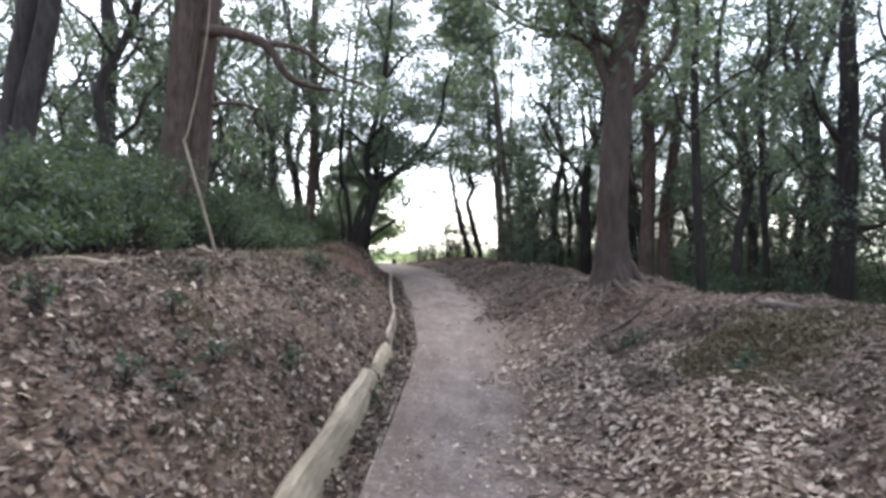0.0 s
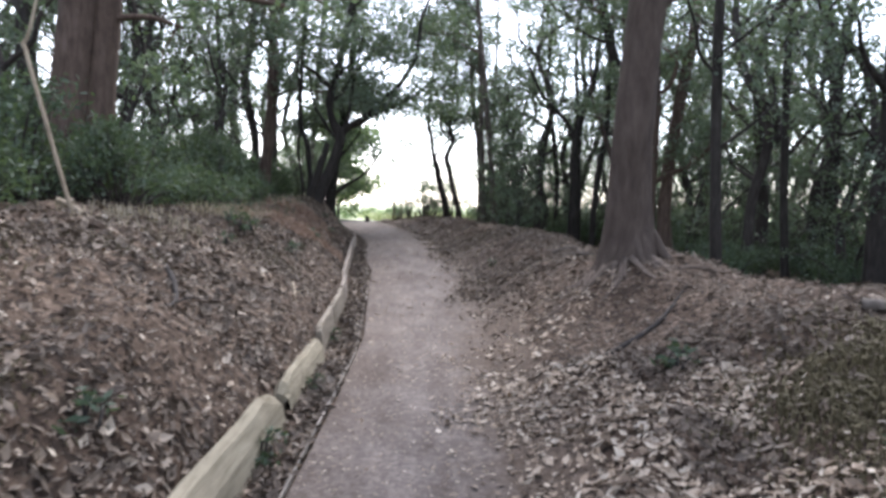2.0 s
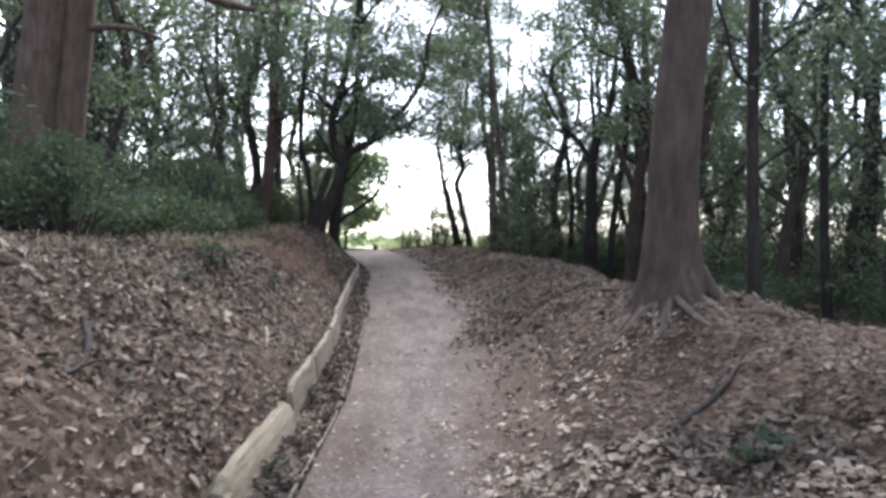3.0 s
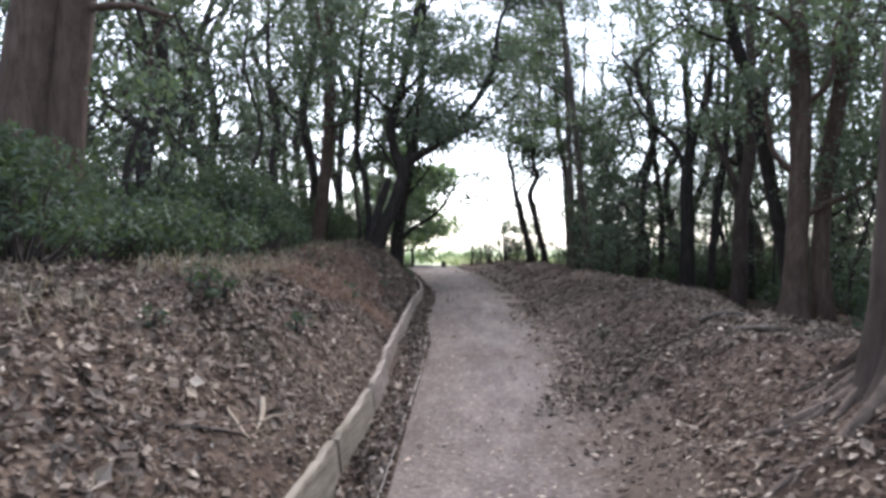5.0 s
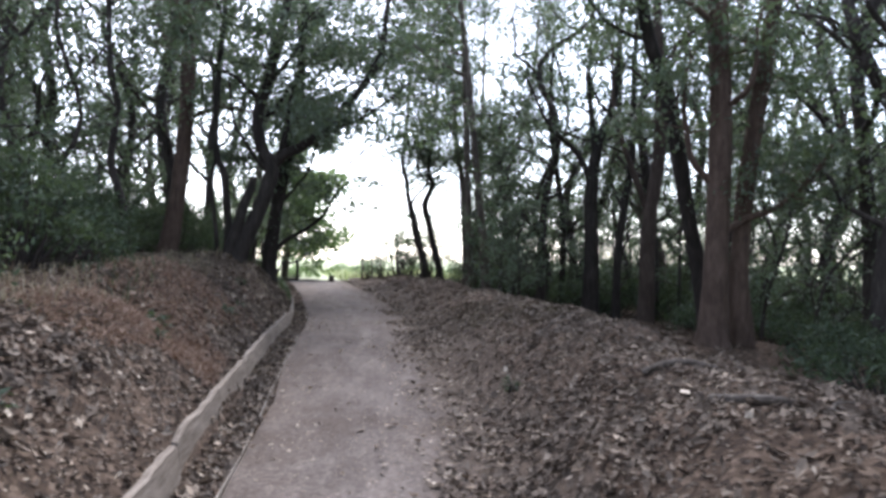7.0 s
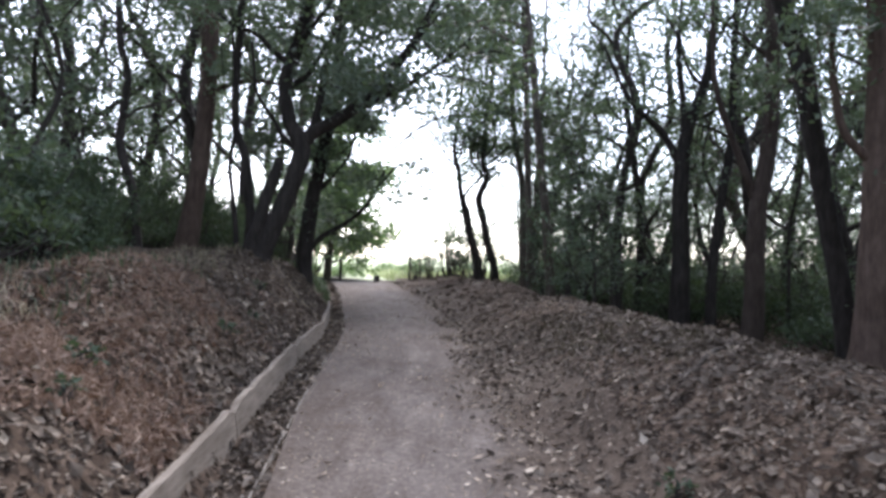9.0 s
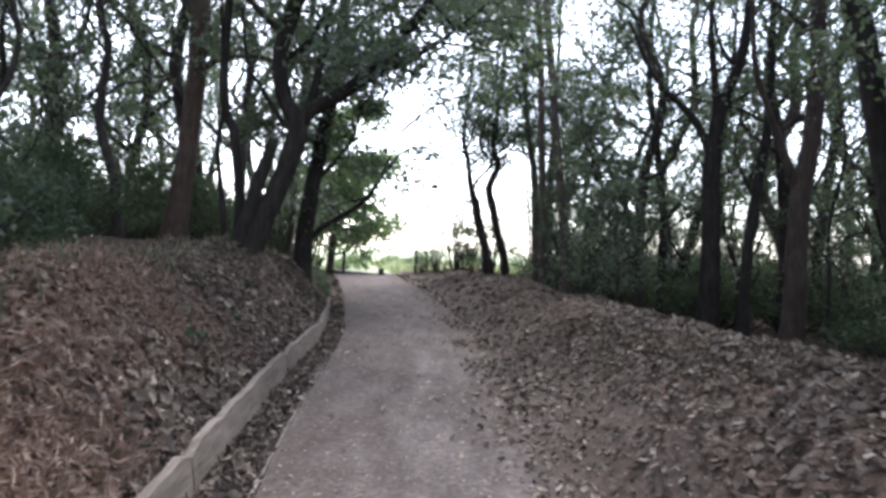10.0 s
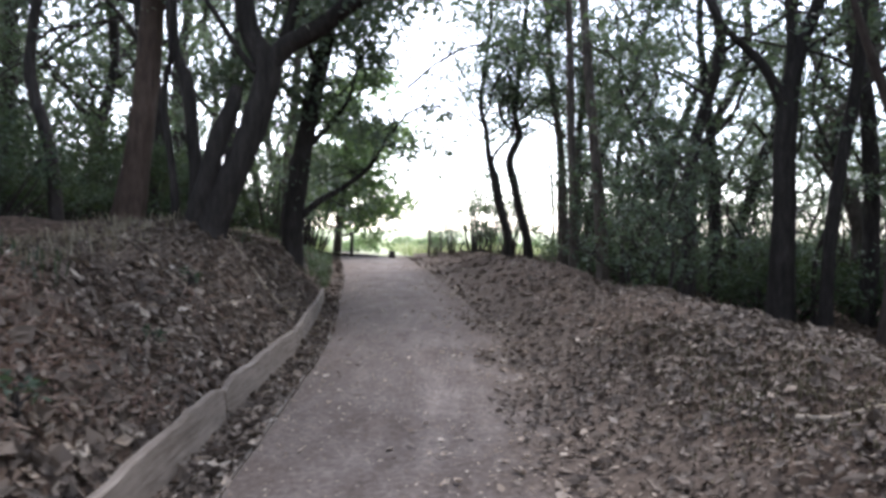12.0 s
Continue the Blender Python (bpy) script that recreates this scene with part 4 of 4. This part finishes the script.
fence_post(-4.55, 40.0, 1.0, 0.075, "dark round timber post beside the path", M_BARK_DARK, "bollard_post", "post")
fence_post(-2.85, 39.2, 0.3, 0.13, "low dark stump standing in the path", M_BARK_DARK, "stump", "stump")

for x, y, h in ((-1.35, 38.0, 1.05), (-0.95, 38.6, 1.0), (-0.55, 38.2, 0.9)):
    fence_post(x, y, h, 0.05, "weathered fence post among shrubs at the wood's edge", M_BARK_GREY, "fence_post", "post")
shrub_kind = bush_kind("sparse dark shrub at the edge of the wood", 2.3, 0.75, 26, 34, 0.11, M_LEAF, "shrubs at the wood's edge", 0.5, 0.3)
sx = [(0.35, 36.9), (0.85, 36.6), (-0.45, 37.6), (-1.1, 38.3), (1.6, 38.2), (4.2, 37.6)]
shrub_kind.matrix_basis = pose(*sx[0], rest(*sx[0], 0.03)) @ Matrix.Scale(1.3, 4)
for x, y in sx[1:]:
    m = pose(x, y, rest(x, y, 0.03), 0, 0, 70 * x) @ Matrix.Scale(1.35 if x > 0 else 0.8, 4)
    copy_thing(shrub_kind, m).matrix_basis = m
for x, y, size in ((-4.5, 29.4, 1.3), (-5.3, 31.6, 1.6), (-5.0, 34.6, 1.7), (-6.2, 36.5, 1.8)):
    m = pose(x, y, rest(x, y, 0.03), 0, 0, 50 * x) @ Matrix.Scale(size, 4)
    copy_thing(shrub_kind, m).matrix_basis = m
dune_kind = bush_kind("low sunlit green shrub in the dune grass", 0.7, 1.1, 30, 60, 0.13, M_LEAF_BRIGHT, "low shrubs in the field")
dx = [(-6.9, 40.4), (-7.9, 41.0), (-5.5, 47), (-1.5, 50), (-9, 52), (1, 46), (-4, 56), (4, 52), (-7.5, 60), (-2.5, 63), (2, 60), (7, 58), (-12, 58), (-16, 55)]
dune_kind.matrix_basis = pose(*dx[0], rest(*dx[0], 0.03))
for x, y in dx[1:]:
    m = pose(x, y, rest(x, y, 0.03), 0, 0, 70 * x) @ Matrix.Scale(0.8 + 0.07 * ((x * 7) % 5), 4)
    copy_thing(dune_kind, m).matrix_basis = m

# ---- pale crooked pole on the bank ----
thing = tagged(new("leaning_branch"), "thin pale crooked dead branch leaning up from the bank", "branch")
heap = Heap()
sweep(heap, [(0.04, 0, -0.1), (-0.19, 0.04, 0.68), (-0.4, 0.09, 1.38), (-0.42, 0.09, 1.46), (-0.37, 0.1, 1.58), (-0.22, 0.12, 2.3), (-0.1, 0.12, 3.2), (-0.15, 0.2, 4.5)], [0.02, 0.019, 0.018, 0.016, 0.013, 0.011, 0.009, 0.007], 8, 50, 0.1, 3)
heap.part("stick", M_STICK, thing)
thing.location = (-2.82, 8.2, float(ground(-2.82, 8.2)))


def stick(x0, y0, x1, y1, r, mat, label, bend=0.06):
    """A fallen stick that lies on the ground."""
    n = 7
    xs, ys = np.linspace(x0, x1, n), np.linspace(y0, y1, n)
    xs = xs + bend * np.sin(np.linspace(0, 4, n))
    zs = ground(xs, ys) + r * 0.6
    thing = tagged(new("fallen_stick"), label, "stick")
    heap = Heap()
    pts = np.stack([xs - xs[0], ys - ys[0], zs - zs[0]], -1)
    sweep(heap, pts, [r, r * 0.9, r * 0.6, r * 0.3], 7, 20, 0.15, int(100 * abs(x0)))
    a = pts[4]
    sweep(heap, [a, a + np.array([0.08, 0.06, 0.03]), a + np.array([0.2, 0.1, 0.02])], [r * 0.4, r * 0.3, r * 0.15], 5, 6, 0.1, 3)
    heap.part("stick", mat, thing)
    thing.location = (xs[0], ys[0], zs[0])


stick(-1.75, 7.5, -1.4, 6.7, 0.025, M_BARK_DARK, "dark fallen stick on the leafy bank")
stick(1.5, 7.0, 2.6, 8.1, 0.02, M_BARK_DARK, "long thin dark stick lying on leaf litter")
stick(-1.27, 9.23, -1.01, 9.03, 0.014, M_STICK, "pale broken stick on the leafy bank", 0.015)
stick(-1.17, 9.51, -1.09, 9.24, 0.022, M_STICK, "pale broken stick on the leafy bank", 0.01)
stick(-1.3, 8.7, -1.08, 9.1, 0.014, M_BARK_GREY, "dull broken stick on the leafy bank", 0.015)
stick(-3.5, 5.6, -2.75, 6.4, 0.035, M_STICK, "pale fallen branch along the top of the bank", 0.03)
stick(3.3, 6.9, 4.3, 6.4, 0.045, M_BARK_GREY, "grey fallen branch on the ridge", 0.05)
stick(-3.3, 8.9, -2.6, 8.3, 0.03, M_STICK, "pale fallen branch along the top of the bank")
stick(-2.9, 21.3, -1.6, 21.2, 0.025, M_STICK, "pale fallen branch along the top of the bank")
stick(2.2, 11.6, 2.9, 11.1, 0.03, M_BARK_GREY, "grey fallen branch on the ridge")
stick(1.9, 15.0, 2.5, 15.5, 0.02, M_BARK_GREY, "grey fallen branch on the ridge")
for k in range(7):
    y0 = 11.6 + 0.33 * k
    stick(-2.75 + 0.1 * (k % 3), y0, -2.0 + 0.12 * (k % 2), y0 - 0.35 + 0.1 * (k % 3), 0.012, M_BARK_GREY, "thin grey root creeping down the bank", 0.05)
stick(1.75, 17.15, 2.25, 16.6, 0.02, M_STICK, "pale curved branch lying on the ridge", 0.09)
stick(2.3, 12.9, 3.1, 12.5, 0.025, M_BARK_GREY, "grey fallen branch on the ridge", 0.05)
stick(-1.08, 17.4, -0.78, 17.43, 0.012, M_BARK_DARK, "short dark twig lying on the path", 0.02)
stick(0.1, 4.1, 0.45, 4.2, 0.008, M_BARK_DARK, "short dark twig lying on the path", 0.02)

# ---- leaf litter ----
def lay_leaves(name, label, x, y, size, mat, tilt=0.5, lift=0.012):
    """Curled fallen leaves, folded along the midrib, lying on the ground."""
    k = len(x)
    z = ground(x, y)
    on_path = (x > edge_x(y)) & (x < edge_x(y) + np.interp(y, PY, PW))
    z = np.where(on_path, np.interp(y, PY, PZ) + 0.006, z)
    gxx = (ground(x + 0.05, y) - ground(x - 0.05, y)) / 0.1 * ~on_path
    gyy = (ground(x, y + 0.05) - ground(x, y - 0.05)) / 0.1 * ~on_path
    nrm = np.stack([-gxx, -gyy, np.ones(k)], -1) + rng.normal(size=(k, 3)) * np.array([tilt, tilt, 0.05])
    nrm /= np.linalg.norm(nrm, axis=1)[:, None]
    axis = np.cross(nrm, rng.normal(size=(k, 3)))
    axis /= np.linalg.norm(axis, axis=1)[:, None]
    side = np.cross(nrm, axis)
    s = (size * np.clip(rng.lognormal(-0.12, 0.42, k), 0.35, 2.0))[:, None]
    wd = s * rng.uniform(0.15, 0.36, k)[:, None]
    curl = s * rng.uniform(-0.1, 0.32, k)[:, None]
    c = np.stack([x, y, z + lift + rng.uniform(0, 0.02, k)], -1)
    v = np.stack([c - axis * s * 0.5 + nrm * curl, c - axis * s * 0.08 + side * wd + nrm * curl * 0.8, c + axis * s * 0.5 + nrm * curl * 0.7,
                  c + axis * s * 0.02, c - axis * s * 0.08 - side * wd + nrm * curl * 0.8], 1)
    # two wings that share the midrib
    idx = np.arange(k)[:, None] * 5
    f = np.concatenate([idx + np.array([[0, 3, 2, 1]]), idx + np.array([[0, 4, 2, 3]])])
    heap = Heap()
    heap.add(v.reshape(-1, 3), f)
    return tagged(heap.part(name, mat, smooth=False), label, "leaf litter", kind="stuff")


def strewn(n, u0, u1, y0, y1, power=1.0, side=-1):
    y = y0 + (y1 - y0) * rng.uniform(0, 1, n) ** power
    u = rng.uniform(u0, u1, n)
    k = rng.uniform(0, 1, n) < np.clip((u1 - u + 0.3 * bumps(y * 0.8, u, 51)) / 1.1, 0.0, 1) * np.clip((y - y0 + 0.1) / 1.2, 0, 1)
    y, u = y[k], u[k]
    x = edge_x(y) - u if side < 0 else edge_x(y) + np.interp(y, PY, PW) + u
    return x, y


def thinned(x, y, scale, seed, low, high):
    """Leaves lie in drifts, and thinly round the roots of the stout tree."""
    few = np.where((x - 2.2) ** 2 + (y - 9.3 + 0.5 * bumps(x * 1.5, y * 1.5, 61)) ** 2 < 4.2, 0.16, 1.0)
    return rng.uniform(0, 1, len(x)) < np.clip(low + (high - low) * (0.5 + 0.9 * bumps(x * scale, y * scale, seed)), low, high) * few


x, y = strewn(48000, 0.02, 3.2, 1.5, 24, 1.25)
k = thinned(x, y, 1.1, 32, 0.12, 1.0)
lay_leaves("leaf_litter", "brown fallen leaves covering the steep bank", x[k], y[k], 0.062, M_LITTER_BROWN, 0.7)
x, y = strewn(20000, 0.02, 3.0, 14, 25)
k = thinned(x, y, 1.3, 36, 0.1, 1.0)
lay_leaves("leaf_litter", "curled brown leaves heaped on the far bank", x[k], y[k], 0.08, M_LITTER_BROWN, 0.8)
x, y = strewn(1800, 0.02, 2.6, 15, 24)
lay_leaves("leaf_litter", "pale dry leaves scattered over the far bank", x, y, 0.07, M_LITTER, 0.7)
x, y = strewn(5000, 0.02, 3.0, 1.5, 20, 1.2)
lay_leaves("leaf_litter", "pale dry fallen leaves scattered over the bank", x, y, 0.05, M_LITTER, 0.8)
x, y = strewn(54000, -0.5, 4.2, 1.5, 10.5, 0.9, 1)
v = x - edge_x(y) - np.interp(y, PY, PW)
k = thinned(x, y, 0.9, 31, 0.35, 1.0) & (rng.uniform(0, 1, len(x)) < np.clip(0.12 + (v + 0.22 + 0.3 * bumps(y * 1.2, 0 * y, 33)) / 0.7, 0, 1))
k &= rng.uniform(0, 1, len(x)) < 1.15 - ((x - 2.45) ** 2 / 0.25 + (y - 5.3) ** 2 / 0.6 < 1) * 0.85
pale = v + 0.5 * bumps(x * 1.3, y * 1.3, 37) + 0.15 * np.clip(y - 7.5, 0, 4) < 1.25
lay_leaves("leaf_litter", "pale and brown fallen leaves strewn beside the path", x[k & pale], y[k & pale], 0.052, M_LITTER, 0.3)
k &= rng.uniform(0, 1, len(x)) < 0.75
lay_leaves("leaf_litter", "dull brown leaves over the ridge by the stout tree", x[k & ~pale], y[k & ~pale], 0.054, M_LITTER_BROWN, 0.4)
x, y = strewn(64000, -0.4, 3.6, 8.4, 24, 1.1, 1)
v = x - edge_x(y) - np.interp(y, PY, PW)
k = thinned(x, y, 0.8, 34, 0.26, 1.0) & (rng.uniform(0, 1, len(x)) < np.clip(0.1 + (v + 0.3 + 0.35 * bumps(y * 1.2, 0 * y, 33)) / 0.65, 0, 1))
lay_leaves("leaf_litter", "brown fallen leaves drifted over the low ridge", x[k], y[k], 0.055, M_LITTER_BROWN)
x, y = strewn(1500, -0.2, 2.6, 9.5, 22, 1.0, 1)
k = thinned(x, y, 1.0, 38, 0.5, 1.0)
lay_leaves("leaf_litter", "pale dry leaves scattered over the low ridge", x[k], y[k], 0.055, M_LITTER)
x, y = strewn(8000, 0.0, 6.0, 24, 40, 1.0)
x2, y2 = strewn(8000, 0.0, 7.0, 20, 40, 1.0, 1)
lay_leaves("leaf_litter", "brown fallen leaves on the far forest floor", np.concatenate([x, x2]), np.concatenate([y, y2]), 0.1, M_LITTER_BROWN)
def scraps(name, label, x, y, size):
    """Broken bits of leaf, each one small bent scrap."""
    k = len(x)
    heap = Heap()
    leaf_quads(heap, np.stack([x, y, ground(x, y) + 0.012 * rng.uniform(0, 1, k) + 0.004], -1), size, 0.0, 0.6)
    v = heap.v[0].reshape(k, 4, 3)
    mid = v.mean(1, keepdims=True)
    v[:, :, 2] = mid[:, :, 2] + (v[:, :, 2] - mid[:, :, 2]) * 0.45
    return tagged(heap.part(name, M_LITTER_BROWN, smooth=False), label, "leaf litter", kind="stuff")


x, y = strewn(26000, 0.02, 2.6, 2, 18, 1.2)
x2, y2 = strewn(30000, -0.15, 2.8, 2, 20, 1.1, 1)
scraps("leaf_scraps", "crumbled brown leaf scraps over the forest floor", np.concatenate([x, x2]), np.concatenate([y, y2]), 0.04)
y = rng.uniform(1.5, 26, 8000)
x = edge_x(y) + 0.04 + rng.uniform(0, 1, 8000) * np.interp(y, PY, PW)
heap = Heap()
leaf_quads(heap, np.stack([x, y, np.interp(y, PY, PZ) + 0.02 + 0 * y], -1), 0.024, 0.0, 0.6)
heap.v[0][:, 2] = np.repeat(heap.v[0].reshape(-1, 4, 3)[:, :, 2].mean(1), 4) + rng.uniform(-0.003, 0.004, len(heap.v[0]))
tagged(heap.part("path_grit", M_LITTER, smooth=False), "tiny pale leaf scraps and grit on the path", "leaf litter", kind="stuff")
x, y = strewn(7000, 3.0, 10, 8, 36, 1.0, 1)
lay_leaves("leaf_litter", "brown fallen leaves behind the low ridge", x, y, 0.11, M_LITTER_BROWN)
y = rng.uniform(1.5, 34, 6500)
q = np.where(rng.uniform(0, 1, 6500) < 0.3, rng.uniform(0, 1, 6500), rng.beta(5, 0.9, 6500) * 1.1)
x = edge_x(y) + 0.05 + q * np.interp(y, PY, PW)
k = thinned(x, y, 1.5, 35, 0.2, 1.0)
lay_leaves("leaf_litter", "scattered fallen leaves on the sandy path", x[k], y[k], 0.042, M_LITTER, 0.25, 0.01)
y = rng.uniform(1.5, 24, 4500)
x = edge_x(y) - rng.uniform(0.0, 0.3, 4500)
lay_leaves("leaf_litter", "fallen leaves gathered in the gutter behind the edging", x[:3300], y[:3300], 0.058, M_LITTER_BROWN, 0.7)
lay_leaves("leaf_litter", "pale leaves gathered in the gutter behind the edging", x[3300:], y[3300:], 0.055, M_LITTER, 0.7)


def blades(name, label, cat, x, y, length, mat, lean=0.6, slim=0.06, under=0.0):
    """Upright blades, each bent over somewhat."""
    k = len(x)
    z = ground(x, y) - under
    a = rng.uniform(0, 6.28, k)
    s = length * rng.uniform(0.5, 1.4, k)
    d = np.stack([np.cos(a), np.sin(a), np.zeros(k)], -1)
    p = np.stack([-np.sin(a), np.cos(a), np.zeros(k)], -1)
    c = np.stack([x, y, z], -1)
    l = rng.uniform(0.1, 1, k) * lean
    mid = c + (d * (0.25 * l)[:, None] + np.array([0, 0, 0.6])) * s[:, None]
    tip = c + (d * l[:, None] + np.stack([0 * l, 0 * l, 1 - 0.35 * l], -1)) * s[:, None]
    w = (slim * s)[:, None]
    v = np.stack([c - p * w, c + p * w, mid + p * w * 0.8, mid - p * w * 0.8, tip + p * w * 0.1, tip - p * w * 0.1], 1)
    idx = np.arange(k)[:, None] * 6
    heap = Heap()
    heap.add(v.reshape(-1, 3), np.concatenate([idx + np.array([[0, 1, 2, 3]]), idx + np.array([[3, 2, 4, 5]])]))
    return tagged(heap.part(name, mat, smooth=False), label, cat, kind="stuff")


def patchy(x, y, scale, seed, cut):
    return bumps(x * scale, y * scale, seed) > cut


x, y = strewn(30000, 0.5, 2.6, 12.5, 19.5)
k = patchy(x, y, 0.9, 41, -0.15) & (rng.uniform(0, 1, len(x)) < np.clip((18.6 - y + 1.2 * bumps(x * 1.4, y * 1.4, 44)) / 3.2, 0, 1))
heap = Heap()
leaf_quads(heap, np.stack([x[k], y[k], ground(x[k], y[k]) + 0.09 * rng.uniform(0, 1, k.sum()) ** 2 + 0.02], -1), 0.1, -0.1, 0.09)
lay_leaves("leaf_litter", "reddish withered fern scraps on the bank", x[k][::2], y[k][::2], 0.055, M_BRACKEN, 0.9)
tagged(heap.part("dead_bracken", M_BRACKEN, smooth=False), "reddish-brown withered bracken on the bank", "bracken", kind="stuff")
x, y = strewn(9000, 1.6, 3.2, 8, 32)
k = patchy(x, y, 0.8, 42, -0.1)
blades("dry_grass", "dry straw-coloured grass along the top of the bank", "grass", x[k], y[k], 0.15, M_DRYGRASS, 1.6, 0.03)
x, y = strewn(4500, 1.4, 3.4, 8, 34)
k = patchy(x, y, 0.9, 43, 0.15)
blades("green_grass", "thin green grass on the bank's crest", "grass", x[k], y[k], 0.18, M_LEAF_BUSH, 1.5, 0.03)
x, y = strewn(5000, 0.3, 1.6, 25, 38)
blades("green_grass", "green grass at the foot of the bank", "grass", x, y, 0.18, M_LEAF_BUSH, 1.3, 0.04)
x, y = rng.uniform(-18, 12, 13000), 41 + 26 * rng.uniform(0, 1, 13000) ** 1.5
k = (x < edge_x(y) - 0.1) | (x > edge_x(y) + 3.0)
blades("overlit_field_grass", "pale green grass of the open field, open daylight in its colour", "grass", x[k], y[k], 0.4, M_GRASS, 0.9, 0.05)
for cx, cy, sx, sy, n in ((-1.7, 4.9, 0.2, 0.25, 900), (-2.5, 6.2, 0.25, 0.3, 1100), (-1.25, 3.6, 0.15, 0.2, 600), (-2.2, 7.6, 0.2, 0.2, 700), (-1.6, 10.3, 0.2, 0.3, 800), (-2.0, 13.4, 0.2, 0.3, 800), (2.6, 5.6, 0.36, 0.3, 5000), (2.3, 4.7, 0.22, 0.35, 2600), (3.4, 6.1, 0.5, 0.3, 2400), (1.9, 17.6, 0.35, 0.6, 2600), (1.6, 18.9, 0.3, 0.6, 1600), (2.2, 16.2, 0.25, 0.4, 1200)):
    x, y = cx + rng.normal(size=n) * sx, cy + rng.normal(size=n) * sy
    blades("moss_patch", "olive-green mossy patch amid fallen leaves", "moss", x, y, 0.05 if cx > 2.5 else 0.035, M_MOSS, 1.0, 0.14)

# ---- seedlings on the banks ----
seed_kind = bush_kind("small green seedling sprouting from the leaf litter", 0.28, 0.12, 6, 9, 0.08, M_LEAF_BUSH, "seedlings on the banks", 0.5, 0.08)
spots = [(-2.0, 10.6), (-1.9, 9.6), (-1.5, 11.2), (-2.2, 12.8), (-1.8, 14.2), (-1.75, 16.5), (-2.0, 18.2), (-2.3, 19.5), (-1.2, 5.2), (1.9, 6.6), (2.3, 5.0), (-2.3, 6.2), (-1.9, 4.6), (1.4, 13.6), (-0.62, 6.0), (-0.58, 7.4), (-0.66, 9.0), (-1.7, 4.3), (-1.5, 4.29), (-1.55, 3.8), (-1.75, 3.62), (-2.27, 3.64), (-2.2, 10.69), (-2.14, 10.78), (-1.92, 10.68), (-1.57, 13.67)]
seed_kind.matrix_basis = pose(*spots[0], rest(*spots[0], 0.02))
for x, y in spots[1:]:
    m = pose(x, y, rest(x, y, 0.02), 0, 0, 90 * x) @ Matrix.Scale(0.45 + 0.45 * ((x * 13 + y * 7) % 1), 4)
    copy_thing(seed_kind, m).matrix_basis = m

# ---- drooping limbs of the leaning tree that hang into the way out ----
crown, twig = Heap(), Heap()
for pts, r0, k in (([(1.6, 0, 2.05), (2.1, -0.1, 2.6), (2.6, -0.1, 2.65), (3.0, -0.1, 2.35)], 0.03, 5),
                   ([(2.0, 0, 3.0), (2.6, 0, 3.5), (3.3, 0.1, 3.8), (3.9, 0.2, 3.6)], 0.03, 9),
                   ([(0.5, 0, 4.0), (1.7, 0, 4.9), (2.8, 0, 5.3), (3.8, 0.1, 5.0)], 0.05, 10)):
    h = Heap()
    sweep(h, pts, [r0, r0 * 0.6, 0.01], 6, 12, 0.1, k)
    h.part("limb", M_BARK_BLACK, tree_low)
    dress(crown, twig, pts, 0.6, k, 34, 0.13, 0.4, 0.5)
tagged(crown.part("crown", M_LEAF, tree_low, smooth=False), kind="stuff")
tagged(twig.part("twig", M_BARK_BLACK, tree_low), kind="stuff")
